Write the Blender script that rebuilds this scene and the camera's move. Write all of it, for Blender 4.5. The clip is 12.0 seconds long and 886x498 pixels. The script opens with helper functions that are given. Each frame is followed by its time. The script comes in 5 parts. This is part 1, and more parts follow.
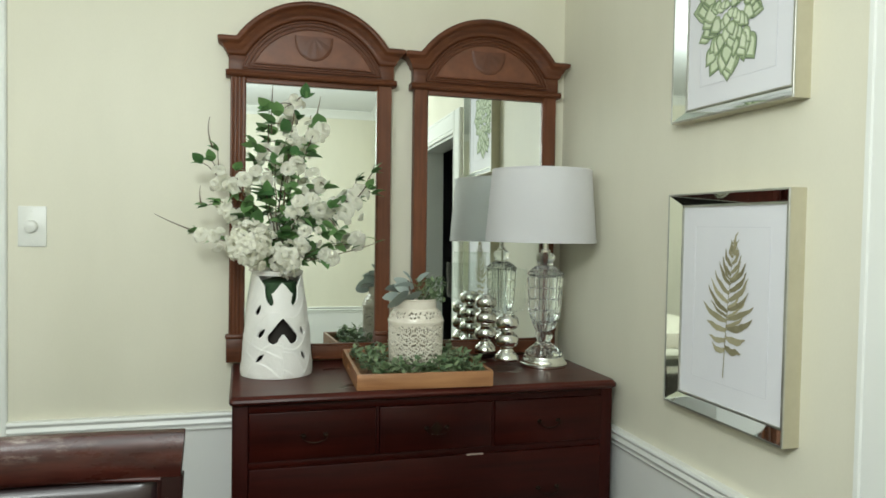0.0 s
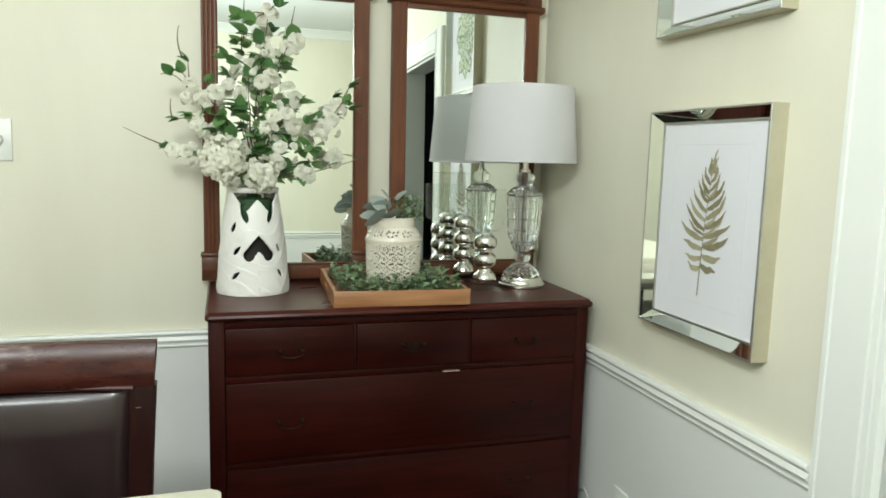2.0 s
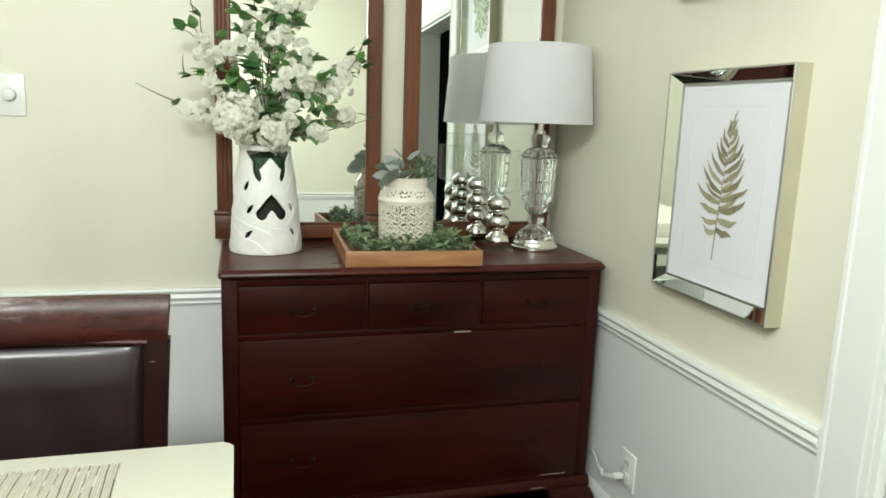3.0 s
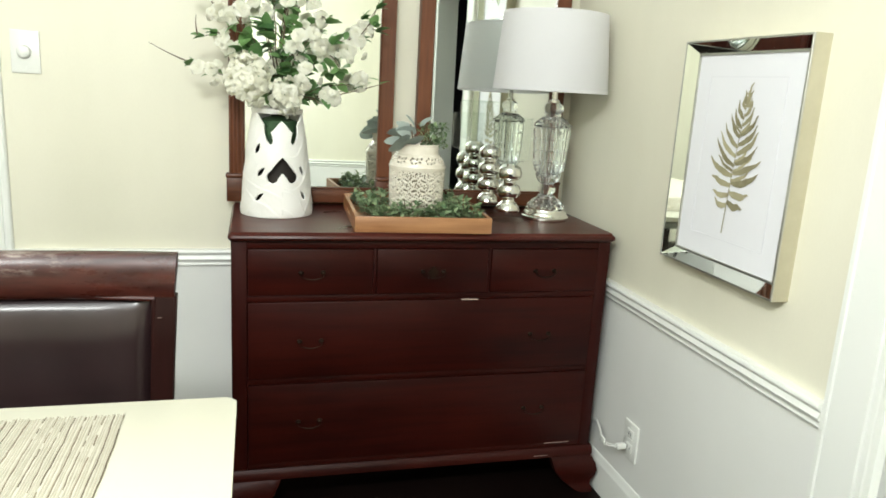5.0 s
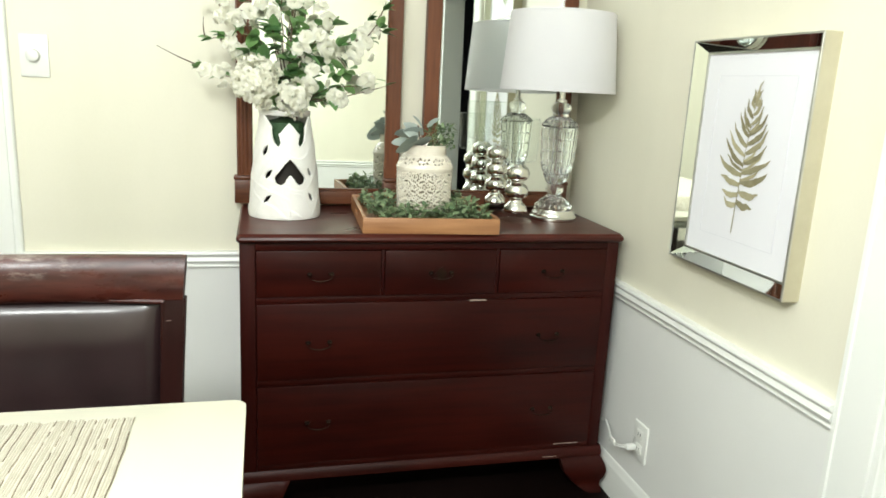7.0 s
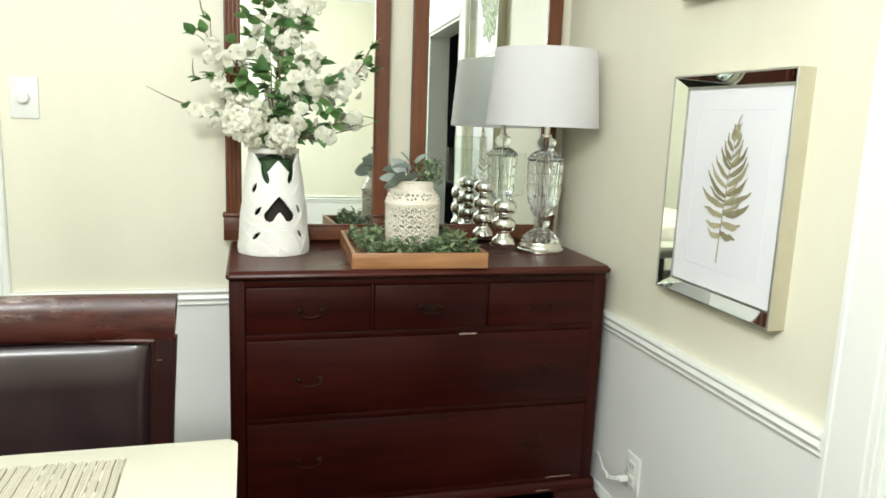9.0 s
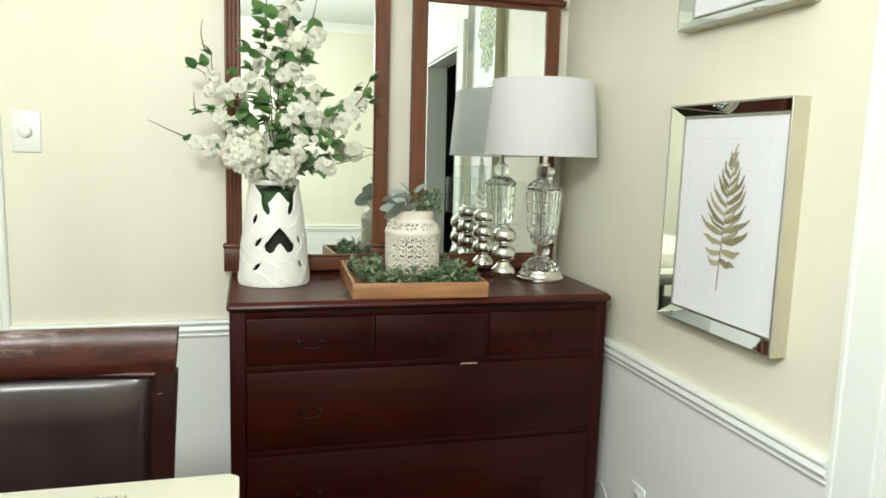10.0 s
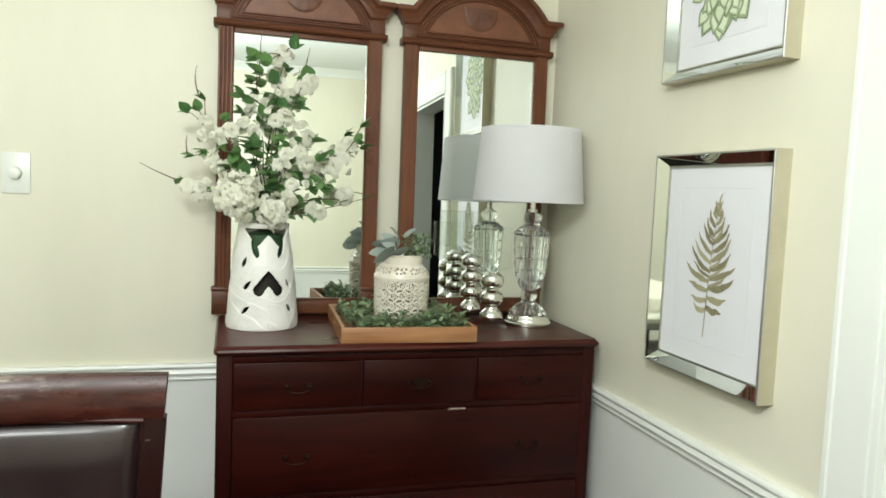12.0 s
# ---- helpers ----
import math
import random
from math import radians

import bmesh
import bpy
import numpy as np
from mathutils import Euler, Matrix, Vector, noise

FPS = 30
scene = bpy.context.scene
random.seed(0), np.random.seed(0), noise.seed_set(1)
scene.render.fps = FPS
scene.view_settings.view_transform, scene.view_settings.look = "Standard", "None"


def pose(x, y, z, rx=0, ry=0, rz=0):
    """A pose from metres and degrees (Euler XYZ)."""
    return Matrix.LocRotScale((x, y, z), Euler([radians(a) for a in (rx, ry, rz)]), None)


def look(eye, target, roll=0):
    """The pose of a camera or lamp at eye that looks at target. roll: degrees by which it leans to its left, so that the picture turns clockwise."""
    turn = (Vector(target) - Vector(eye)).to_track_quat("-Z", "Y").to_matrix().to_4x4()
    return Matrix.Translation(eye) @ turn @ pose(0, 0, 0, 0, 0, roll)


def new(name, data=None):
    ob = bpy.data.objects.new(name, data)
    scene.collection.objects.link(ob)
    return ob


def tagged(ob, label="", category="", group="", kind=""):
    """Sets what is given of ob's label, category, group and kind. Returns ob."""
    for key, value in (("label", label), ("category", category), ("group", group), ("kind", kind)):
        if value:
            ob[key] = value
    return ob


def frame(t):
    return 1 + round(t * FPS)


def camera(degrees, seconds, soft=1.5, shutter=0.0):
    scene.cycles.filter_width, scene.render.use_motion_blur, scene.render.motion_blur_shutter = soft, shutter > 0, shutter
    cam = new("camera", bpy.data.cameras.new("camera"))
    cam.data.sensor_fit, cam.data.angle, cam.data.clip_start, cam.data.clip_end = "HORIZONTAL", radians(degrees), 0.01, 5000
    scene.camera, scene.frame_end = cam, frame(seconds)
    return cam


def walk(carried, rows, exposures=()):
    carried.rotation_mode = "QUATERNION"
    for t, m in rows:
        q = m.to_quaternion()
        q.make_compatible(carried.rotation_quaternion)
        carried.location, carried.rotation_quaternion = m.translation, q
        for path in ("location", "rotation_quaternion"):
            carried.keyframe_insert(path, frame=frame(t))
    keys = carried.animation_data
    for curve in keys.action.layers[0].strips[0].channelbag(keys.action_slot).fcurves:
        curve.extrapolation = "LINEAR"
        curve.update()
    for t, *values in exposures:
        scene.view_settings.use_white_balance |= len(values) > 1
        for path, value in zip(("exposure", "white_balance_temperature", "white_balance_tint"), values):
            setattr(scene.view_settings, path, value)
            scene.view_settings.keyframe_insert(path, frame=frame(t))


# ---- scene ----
cam = camera(63.6, 12.0, soft=1.7)
PATH = [
    (0, (-1.114, -2.379, 1.286), (-0.57, -0.456, 1.222), 1.0),
    (0.5, (-1.113, -2.382, 1.279), (-0.568, -0.461, 1.169), 1.1),
    (1, (-1.106, -2.378, 1.274), (-0.543, -0.465, 1.119), 1.2),
    (1.5, (-1.102, -2.368, 1.257), (-0.517, -0.467, 1.054), 1.5),
    (2, (-1.093, -2.366, 1.253), (-0.505, -0.472, 0.994), 1.6),
    (2.5, (-1.093, -2.362, 1.249), (-0.52, -0.472, 0.935), 2.0),
    (3, (-1.09, -2.36, 1.245), (-0.538, -0.472, 0.884), 2.2),
    (5, (-1.074, -2.368, 1.234), (-0.563, -0.485, 0.793), 3.4),
    (5.5, (-1.069, -2.368, 1.235), (-0.572, -0.487, 0.775), 3.6),
    (6, (-1.069, -2.367, 1.235), (-0.581, -0.486, 0.761), 3.4),
    (6.5, (-1.074, -2.366, 1.235), (-0.588, -0.481, 0.774), 3.2),
    (7, (-1.075, -2.365, 1.237), (-0.584, -0.477, 0.794), 3.0),
    (9, (-1.081, -2.377, 1.244), (-0.557, -0.479, 0.892), 2.3),
    (9.5, (-1.082, -2.376, 1.245), (-0.557, -0.472, 0.933), 1.9),
    (10, (-1.086, -2.379, 1.25), (-0.558, -0.47, 0.974), 1.8),
    (10.5, (-1.095, -2.381, 1.252), (-0.558, -0.469, 1.014), 1.8),
    (11, (-1.102, -2.382, 1.252), (-0.555, -0.469, 1.049), 1.9),
    (11.5, (-1.107, -2.385, 1.254), (-0.545, -0.474, 1.078), 2.2),
    (12, (-1.106, -2.386, 1.259), (-0.533, -0.476, 1.101), 2.4),
]
walk(cam, [(t, look(eye, target, roll)) for t, eye, target, roll in PATH],
     exposures=[(0, -0.29, 6340, 6.5), (1.5, -0.10, 6340, 6.5), (2.5, 0.03, 6380, 7), (5.0, 0.36, 6500, 10), (6.0, 0.48, 6500, 10), (7.0, 0.48, 6500, 10),
                (9.0, 0.37, 6500, 10), (10.5, 0.20, 6500, 9), (12.0, 0.08, 6480, 8)])

# ---- world and light ----
world = bpy.data.worlds.new("world")
scene.world = world
world.use_nodes = True
world.node_tree.nodes["Background"].inputs[0].default_value = (0.75, 0.8, 0.85, 1)
world.node_tree.nodes["Background"].inputs[1].default_value = 0.35

for lx, ly, watts in ((-1.32, -2.50, 76.0), (-2.05, -2.50, 46.0)):
    lamp_data = bpy.data.lights.new("chandelier_bulb", "POINT")
    lamp_data.energy = watts
    lamp_data.color = (0.962, 1.0, 0.97)
    lamp_data.shadow_soft_size = 0.12
    bulb = new("chandelier_bulb", lamp_data)
    bulb.location = (lx, ly, 1.95)


# ---- materials ----
def node_mat(name):
    m = bpy.data.materials.new(name)
    m.use_nodes = True
    nt = m.node_tree
    return m, nt, nt.nodes["Principled BSDF"]


def mix_col(nt, fac, a, b):
    n = nt.nodes.new("ShaderNodeMix")
    n.data_type = "RGBA"
    n.inputs[6].default_value = (*a, 1)
    n.inputs[7].default_value = (*b, 1)
    nt.links.new(fac, n.inputs[0])
    return n.outputs[2]


def coords(nt, stretch=(1, 1, 1)):
    tc = nt.nodes.new("ShaderNodeTexCoord")
    mp = nt.nodes.new("ShaderNodeMapping")
    mp.inputs["Scale"].default_value = stretch
    nt.links.new(tc.outputs["Object"], mp.inputs["Vector"])
    return mp.outputs[0]


def noise_tex(nt, vec, scale, detail=4.0, rough=0.55):
    n = nt.nodes.new("ShaderNodeTexNoise")
    n.inputs["Scale"].default_value = scale
    n.inputs["Detail"].default_value = detail
    n.inputs["Roughness"].default_value = rough
    nt.links.new(vec, n.inputs["Vector"])
    return n.outputs["Fac"]


def ramp(nt, fac, lo, hi, a=0.0, b=1.0):
    n = nt.nodes.new("ShaderNodeMapRange")
    n.inputs["From Min"].default_value = lo
    n.inputs["From Max"].default_value = hi
    n.inputs["To Min"].default_value = a
    n.inputs["To Max"].default_value = b
    nt.links.new(fac, n.inputs["Value"])
    return n.outputs[0]


def add_bump(nt, p, height, strength, dist=0.002):
    b = nt.nodes.new("ShaderNodeBump")
    b.inputs["Strength"].default_value = strength
    b.inputs["Distance"].default_value = dist
    nt.links.new(height, b.inputs["Height"])
    nt.links.new(b.outputs[0], p.inputs["Normal"])


def surface(name, a, b, scale=6.0, fine=120.0, rough=(0.4, 0.55), metal=0.0, bump=0.15, dist=0.001,
            stretch=(1, 1, 1), coat=0.0, spec=0.5):
    """Two colours mixed at a coarse scale, roughness and relief at a fine one."""
    m, nt, p = node_mat(name)
    v = coords(nt, stretch)
    big = noise_tex(nt, v, scale)
    small = noise_tex(nt, v, fine, 3.0)
    both = nt.nodes.new("ShaderNodeMath")
    both.operation = "MULTIPLY_ADD"
    both.inputs[1].default_value = 0.35
    nt.links.new(small, both.inputs[0])
    nt.links.new(ramp(nt, big, 0.3, 0.7, 0.0, 0.65), both.inputs[2])
    nt.links.new(mix_col(nt, both.outputs[0], a, b), p.inputs["Base Color"])
    nt.links.new(ramp(nt, big, 0.3, 0.7, *rough), p.inputs["Roughness"])
    p.inputs["Metallic"].default_value = metal
    p.inputs["Coat Weight"].default_value = coat
    p.inputs["Coat Roughness"].default_value = 0.15
    p.inputs["Specular IOR Level"].default_value = spec
    if bump:
        add_bump(nt, p, small, bump, dist)
    return m


def wood(name, dark, light, axis="x", grain=9.0, rough=(0.28, 0.45), coat=0.2, bump=0.1, spec=0.5):
    """Streaky grain along one axis, with slow changes of tone across it."""
    m, nt, p = node_mat(name)
    s = {"x": (0.06, 1, 1), "y": (1, 0.06, 1), "z": (1, 1, 0.06)}[axis]
    v = coords(nt, s)
    streak = noise_tex(nt, v, grain * 8, 6.0, 0.65)
    tone = noise_tex(nt, coords(nt, tuple(0.4 + 0.6 * c for c in s)), grain * 0.6, 3.0)
    f = nt.nodes.new("ShaderNodeMath")
    f.operation = "MULTIPLY_ADD"
    f.inputs[1].default_value = 0.5
    nt.links.new(ramp(nt, streak, 0.3, 0.7), f.inputs[0])
    nt.links.new(ramp(nt, tone, 0.3, 0.7, 0.0, 0.5), f.inputs[2])
    nt.links.new(mix_col(nt, f.outputs[0], dark, light), p.inputs["Base Color"])
    nt.links.new(ramp(nt, tone, 0.3, 0.7, *rough), p.inputs["Roughness"])
    p.inputs["Coat Weight"].default_value = coat
    p.inputs["Coat Roughness"].default_value = 0.2
    p.inputs["Specular IOR Level"].default_value = spec
    add_bump(nt, p, streak, bump, 0.0006)
    return m


def glass(name, tint=(1, 1, 1), rough=0.0):
    m, nt, p = node_mat(name)
    p.inputs["Base Color"].default_value = (*tint, 1)
    p.inputs["Roughness"].default_value = rough
    p.inputs["Transmission Weight"].default_value = 1.0
    p.inputs["IOR"].default_value = 1.46
    return m


def thin_glass(name):
    """Blown glass so thin that it hardly bends the view: clear, with a gloss that grows towards the rim."""
    m, nt, p = node_mat(name)
    clear = nt.nodes.new("ShaderNodeBsdfTransparent")
    clear.inputs[0].default_value = (0.975, 0.99, 0.98, 1)
    gloss = nt.nodes.new("ShaderNodeBsdfGlossy")
    gloss.inputs["Roughness"].default_value = 0.03
    lw = nt.nodes.new("ShaderNodeLayerWeight")
    lw.inputs["Blend"].default_value = 0.5
    pw = nt.nodes.new("ShaderNodeMath")
    pw.operation = "POWER"
    pw.inputs[1].default_value = 4.0
    nt.links.new(lw.outputs["Facing"], pw.inputs[0])
    fac = ramp(nt, pw.outputs[0], 0.0, 1.0, 0.035, 0.45)
    mx = nt.nodes.new("ShaderNodeMixShader")
    nt.links.new(fac, mx.inputs[0])
    nt.links.new(clear.outputs[0], mx.inputs[1])
    nt.links.new(gloss.outputs[0], mx.inputs[2])
    nt.links.new(mx.outputs[0], nt.nodes["Material Output"].inputs[0])
    return m


def mirror_mat(name, tint, rough=0.004):
    m, nt, p = node_mat(name)
    p.inputs["Base Color"].default_value = (*tint, 1)
    p.inputs["Metallic"].default_value = 1.0
    p.inputs["Roughness"].default_value = rough
    return m


def leafy(name, a, b, rough=0.5, trans=0.25, random_part=True):
    """Leaf or petal: tone by piece, some light through it."""
    m, nt, p = node_mat(name)
    if random_part:
        g = nt.nodes.new("ShaderNodeObjectInfo").outputs["Random"]
    else:
        g = nt.nodes.new("ShaderNodeNewGeometry").outputs["Random Per Island"]
    n = noise_tex(nt, coords(nt), 40.0)
    f = nt.nodes.new("ShaderNodeMath")
    f.operation = "MULTIPLY_ADD"
    f.inputs[1].default_value = 0.7
    nt.links.new(g, f.inputs[0])
    nt.links.new(ramp(nt, n, 0.3, 0.7, 0.0, 0.3), f.inputs[2])
    col = mix_col(nt, f.outputs[0], a, b)
    nt.links.new(col, p.inputs["Base Color"])
    p.inputs["Roughness"].default_value = rough
    tr = nt.nodes.new("ShaderNodeBsdfTranslucent")
    nt.links.new(col, tr.inputs[0])
    mx = nt.nodes.new("ShaderNodeMixShader")
    mx.inputs[0].default_value = trans
    nt.links.new(p.outputs[0], mx.inputs[1])
    nt.links.new(tr.outputs[0], mx.inputs[2])
    nt.links.new(mx.outputs[0], nt.nodes["Material Output"].inputs[0])
    return m


def leather_mat():
    m, nt, p = node_mat("leather")
    v = coords(nt)
    vo = nt.nodes.new("ShaderNodeTexVoronoi")
    vo.inputs["Scale"].default_value = 260.0
    nt.links.new(v, vo.inputs["Vector"])
    n = noise_tex(nt, v, 7.0)
    nt.links.new(mix_col(nt, ramp(nt, n, 0.3, 0.7), (0.012, 0.0060, 0.0066), (0.022, 0.0112, 0.0118)), p.inputs["Base Color"])
    nt.links.new(ramp(nt, n, 0.3, 0.7, 0.27, 0.36), p.inputs["Roughness"])
    p.inputs["Coat Weight"].default_value = 0.55
    p.inputs["Specular IOR Level"].default_value = 0.28
    p.inputs["Coat Roughness"].default_value = 0.20
    add_bump(nt, p, vo.outputs["Distance"], 0.12, 0.0006)
    return m


def mercury_mat():
    m, nt, p = node_mat("mercury_glass")
    n = noise_tex(nt, coords(nt), 60.0, 6.0, 0.7)
    nt.links.new(mix_col(nt, ramp(nt, n, 0.55, 0.72), (0.88, 0.88, 0.83), (0.55, 0.54, 0.49)), p.inputs["Base Color"])
    nt.links.new(ramp(nt, n, 0.4, 0.75, 0.05, 0.24), p.inputs["Roughness"])
    p.inputs["Metallic"].default_value = 1.0
    return m


def shade_mat():
    m, nt, p = node_mat("shade_linen")
    v = coords(nt)
    w = nt.nodes.new("ShaderNodeTexWave")
    w.inputs["Scale"].default_value = 130.0
    w.inputs["Distortion"].default_value = 1.5
    w.bands_direction = "Z"
    nt.links.new(v, w.inputs["Vector"])
    n = noise_tex(nt, v, 5.0)
    nt.links.new(mix_col(nt, ramp(nt, n, 0.3, 0.7), (0.91, 0.90, 0.92), (0.95, 0.945, 0.96)), p.inputs["Base Color"])
    p.inputs["Roughness"].default_value = 0.85
    add_bump(nt, p, w.outputs["Fac"], 0.15, 0.0005)
    tr = nt.nodes.new("ShaderNodeBsdfTranslucent")
    tr.inputs[0].default_value = (0.92, 0.92, 0.93, 1)
    mx = nt.nodes.new("ShaderNodeMixShader")
    mx.inputs[0].default_value = 0.56
    nt.links.new(p.outputs[0], mx.inputs[1])
    nt.links.new(tr.outputs[0], mx.inputs[2])
    nt.links.new(mx.outputs[0], nt.nodes["Material Output"].inputs[0])
    return m


# cream paint; its upright mottling imitates soft light streaks on the wall
WALL = surface("streak_lit_wall_paint", (0.68, 0.658, 0.53), (0.785, 0.757, 0.628), 3.0, 260, (0.42, 0.55), bump=0.08, dist=0.0012, stretch=(1, 1, 0.35))
WAINSCOT = surface("wainscot_paint", (0.745, 0.75, 0.72), (0.81, 0.815, 0.785), 2.4, 220, (0.35, 0.5), bump=0.08, dist=0.001)
TRIM = surface("trim_paint", (0.78, 0.795, 0.755), (0.81, 0.822, 0.782), 4, 150, (0.30, 0.35), bump=0.05)
CEIL = surface("ceiling_paint", (0.74, 0.77, 0.78), (0.80, 0.82, 0.83), 2, 200, (0.8, 0.9), bump=0.1)
# dark wood taken almost to black, for the shadow beneath the dresser
FLOOR = wood("shadowed_floor_wood", (0.0035, 0.0018, 0.0015), (0.010, 0.005, 0.004), "x", 5, (0.4, 0.55), 0.0, 0.1, 0.12)
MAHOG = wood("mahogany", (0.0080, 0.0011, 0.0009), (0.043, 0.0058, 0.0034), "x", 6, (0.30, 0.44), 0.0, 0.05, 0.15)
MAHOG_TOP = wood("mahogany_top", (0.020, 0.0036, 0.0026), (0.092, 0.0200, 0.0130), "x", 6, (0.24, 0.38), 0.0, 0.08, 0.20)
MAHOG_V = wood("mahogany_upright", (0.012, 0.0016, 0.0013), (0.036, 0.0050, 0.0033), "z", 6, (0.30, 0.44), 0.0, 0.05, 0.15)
CHERRY = wood("mirror_frame_wood", (0.046, 0.0140, 0.0060), (0.165, 0.054, 0.0215), "x", 10, (0.34, 0.5), 0.0, 0.1, 0.35)
CHERRY_V = wood("mirror_stile_wood", (0.056, 0.0170, 0.0068), (0.195, 0.064, 0.0245), "z", 10, (0.34, 0.5), 0.0, 0.1, 0.35)
BURL_DARK = surface("carved_veneer", (0.064, 0.021, 0.010), (0.150, 0.052, 0.024), 18, 80, (0.4, 0.55))
BURL = surface("burl_veneer", (0.085, 0.027, 0.0125), (0.20, 0.070, 0.031), 16, 70, (0.35, 0.45))
CHAIRWOOD = wood("chair_wood", (0.018, 0.0035, 0.003), (0.062, 0.014, 0.0095), "x", 6, (0.26, 0.42), 0.0, 0.12, 0.32)
CHAIRWOOD_V = wood("chair_post_wood", (0.007, 0.0018, 0.0016), (0.022, 0.0052, 0.004), "z", 6, (0.3, 0.45), 0.0, 0.12, 0.2)


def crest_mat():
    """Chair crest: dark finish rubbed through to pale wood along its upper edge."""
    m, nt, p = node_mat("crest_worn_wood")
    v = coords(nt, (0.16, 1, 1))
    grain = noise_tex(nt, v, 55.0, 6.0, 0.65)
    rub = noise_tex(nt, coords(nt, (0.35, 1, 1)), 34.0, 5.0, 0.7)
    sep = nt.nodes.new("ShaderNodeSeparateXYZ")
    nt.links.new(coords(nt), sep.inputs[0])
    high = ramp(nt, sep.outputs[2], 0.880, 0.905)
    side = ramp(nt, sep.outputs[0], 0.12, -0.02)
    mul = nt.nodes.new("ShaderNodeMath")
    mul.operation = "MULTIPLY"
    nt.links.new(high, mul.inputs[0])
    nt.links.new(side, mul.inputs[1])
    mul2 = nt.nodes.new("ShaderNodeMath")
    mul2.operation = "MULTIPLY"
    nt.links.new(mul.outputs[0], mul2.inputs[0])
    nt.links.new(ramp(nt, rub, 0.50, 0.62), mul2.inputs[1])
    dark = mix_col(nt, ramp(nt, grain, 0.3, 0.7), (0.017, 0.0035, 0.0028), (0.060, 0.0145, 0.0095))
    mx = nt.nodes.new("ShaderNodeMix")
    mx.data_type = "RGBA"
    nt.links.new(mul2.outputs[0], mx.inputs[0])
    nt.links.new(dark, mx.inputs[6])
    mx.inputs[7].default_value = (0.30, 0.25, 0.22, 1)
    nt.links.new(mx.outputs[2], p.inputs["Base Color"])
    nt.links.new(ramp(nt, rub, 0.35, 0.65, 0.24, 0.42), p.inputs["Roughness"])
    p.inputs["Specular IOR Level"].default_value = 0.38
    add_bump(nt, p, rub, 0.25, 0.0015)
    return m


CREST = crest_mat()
BARE = surface("bare_wood_scratch", (0.22, 0.15, 0.12), (0.48, 0.38, 0.32), 90, 300, (0.5, 0.7))
LEATHER = leather_mat()
BAMBOO = wood("bamboo", (0.20, 0.078, 0.028), (0.47, 0.235, 0.10), "x", 9, (0.4, 0.55), 0.05)
BAMBOO_Y = wood("bamboo_side", (0.24, 0.095, 0.033), (0.43, 0.20, 0.078), "y", 7, (0.4, 0.55), 0.05)
CERAMIC = surface("white_ceramic", (0.74, 0.73, 0.69), (0.82, 0.81, 0.78), 9, 60, (0.28, 0.42), bump=0.5, dist=0.003)
IVORY = surface("ivory_glaze", (0.66, 0.60, 0.49), (0.80, 0.75, 0.65), 25, 90, (0.12, 0.24), coat=0.3, bump=0.1)
FOLIAGE_DARK = surface("dark_foliage", (0.010, 0.035, 0.012), (0.035, 0.09, 0.03), 45, 120, (0.5, 0.7), bump=0.5, dist=0.01)
# ivory as it looks in shade, for the core behind the jar's holes
JAR_IN = surface("jar_interior_shade", (0.22, 0.19, 0.14), (0.34, 0.29, 0.22), 20, 80, (0.5, 0.6), bump=0)
# near black, standing for the shade inside the vase
INNER_SHADE = surface("vase_interior_shade", (0.012, 0.010, 0.008), (0.030, 0.022, 0.016), 20, 80, (0.7, 0.8), bump=0)
THIN = thin_glass("thin_clear_glass")
CRYSTAL = glass("cut_crystal", (0.985, 1.0, 0.99))
CRYSTAL.node_tree.nodes["Principled BSDF"].inputs["IOR"].default_value = 1.34
CRYSTAL.node_tree.nodes["Principled BSDF"].inputs["Transmission Weight"].default_value = 0.97
MERCURY = mercury_mat()
CHROME = surface("chrome", (0.70, 0.69, 0.66), (0.82, 0.81, 0.78), 30, 100, (0.08, 0.2), metal=1.0, bump=0)
MIRROR = mirror_mat("mirror_silver", (0.83, 0.87, 0.84))
BEVEL = mirror_mat("mirrored_bevel", (0.80, 0.84, 0.79), 0.03)
CHAMPAGNE = surface("champagne_leaf", (0.47, 0.435, 0.315), (0.58, 0.545, 0.41), 12, 80, (0.3, 0.5), metal=0.35, bump=0.08)
SILVER = surface("silvered_edge", (0.42, 0.42, 0.38), (0.60, 0.60, 0.55), 20, 90, (0.34, 0.46), metal=0.9, bump=0)
BRASS = surface("aged_brass", (0.014, 0.008, 0.006), (0.040, 0.024, 0.015), 40, 150, (0.34, 0.5), metal=0.9, bump=0.1)
PAPER = surface("print_paper", (0.76, 0.76, 0.80), (0.80, 0.80, 0.835), 5, 300, (0.55, 0.65), bump=0.03, coat=0.25)
EMBOSS = surface("embossed_line", (0.63, 0.63, 0.67), (0.70, 0.70, 0.74), 40, 200, (0.6, 0.7), bump=0)
SHADE = shade_mat()
LEAF = leafy("leaf_green", (0.050, 0.150, 0.050), (0.25, 0.43, 0.16), 0.36, 0.32)
LEAF_S = leafy("leaf_small", (0.095, 0.175, 0.085), (0.33, 0.42, 0.23), 0.55, 0.2, False)
LEAF_B = leafy("leaf_bluegrey", (0.26, 0.31, 0.29), (0.45, 0.51, 0.47), 0.75, 0.15)
PETAL = leafy("petal_white", (0.93, 0.92, 0.81), (0.97, 0.965, 0.89), 0.6, 0.5, False)
STEM = surface("twig_bark", (0.07, 0.045, 0.028), (0.15, 0.10, 0.06), 30, 150, (0.6, 0.8), bump=0.3)
FERN_INK = leafy("fern_ink", (0.17, 0.15, 0.078), (0.47, 0.43, 0.28), 0.7, 0.0, False)
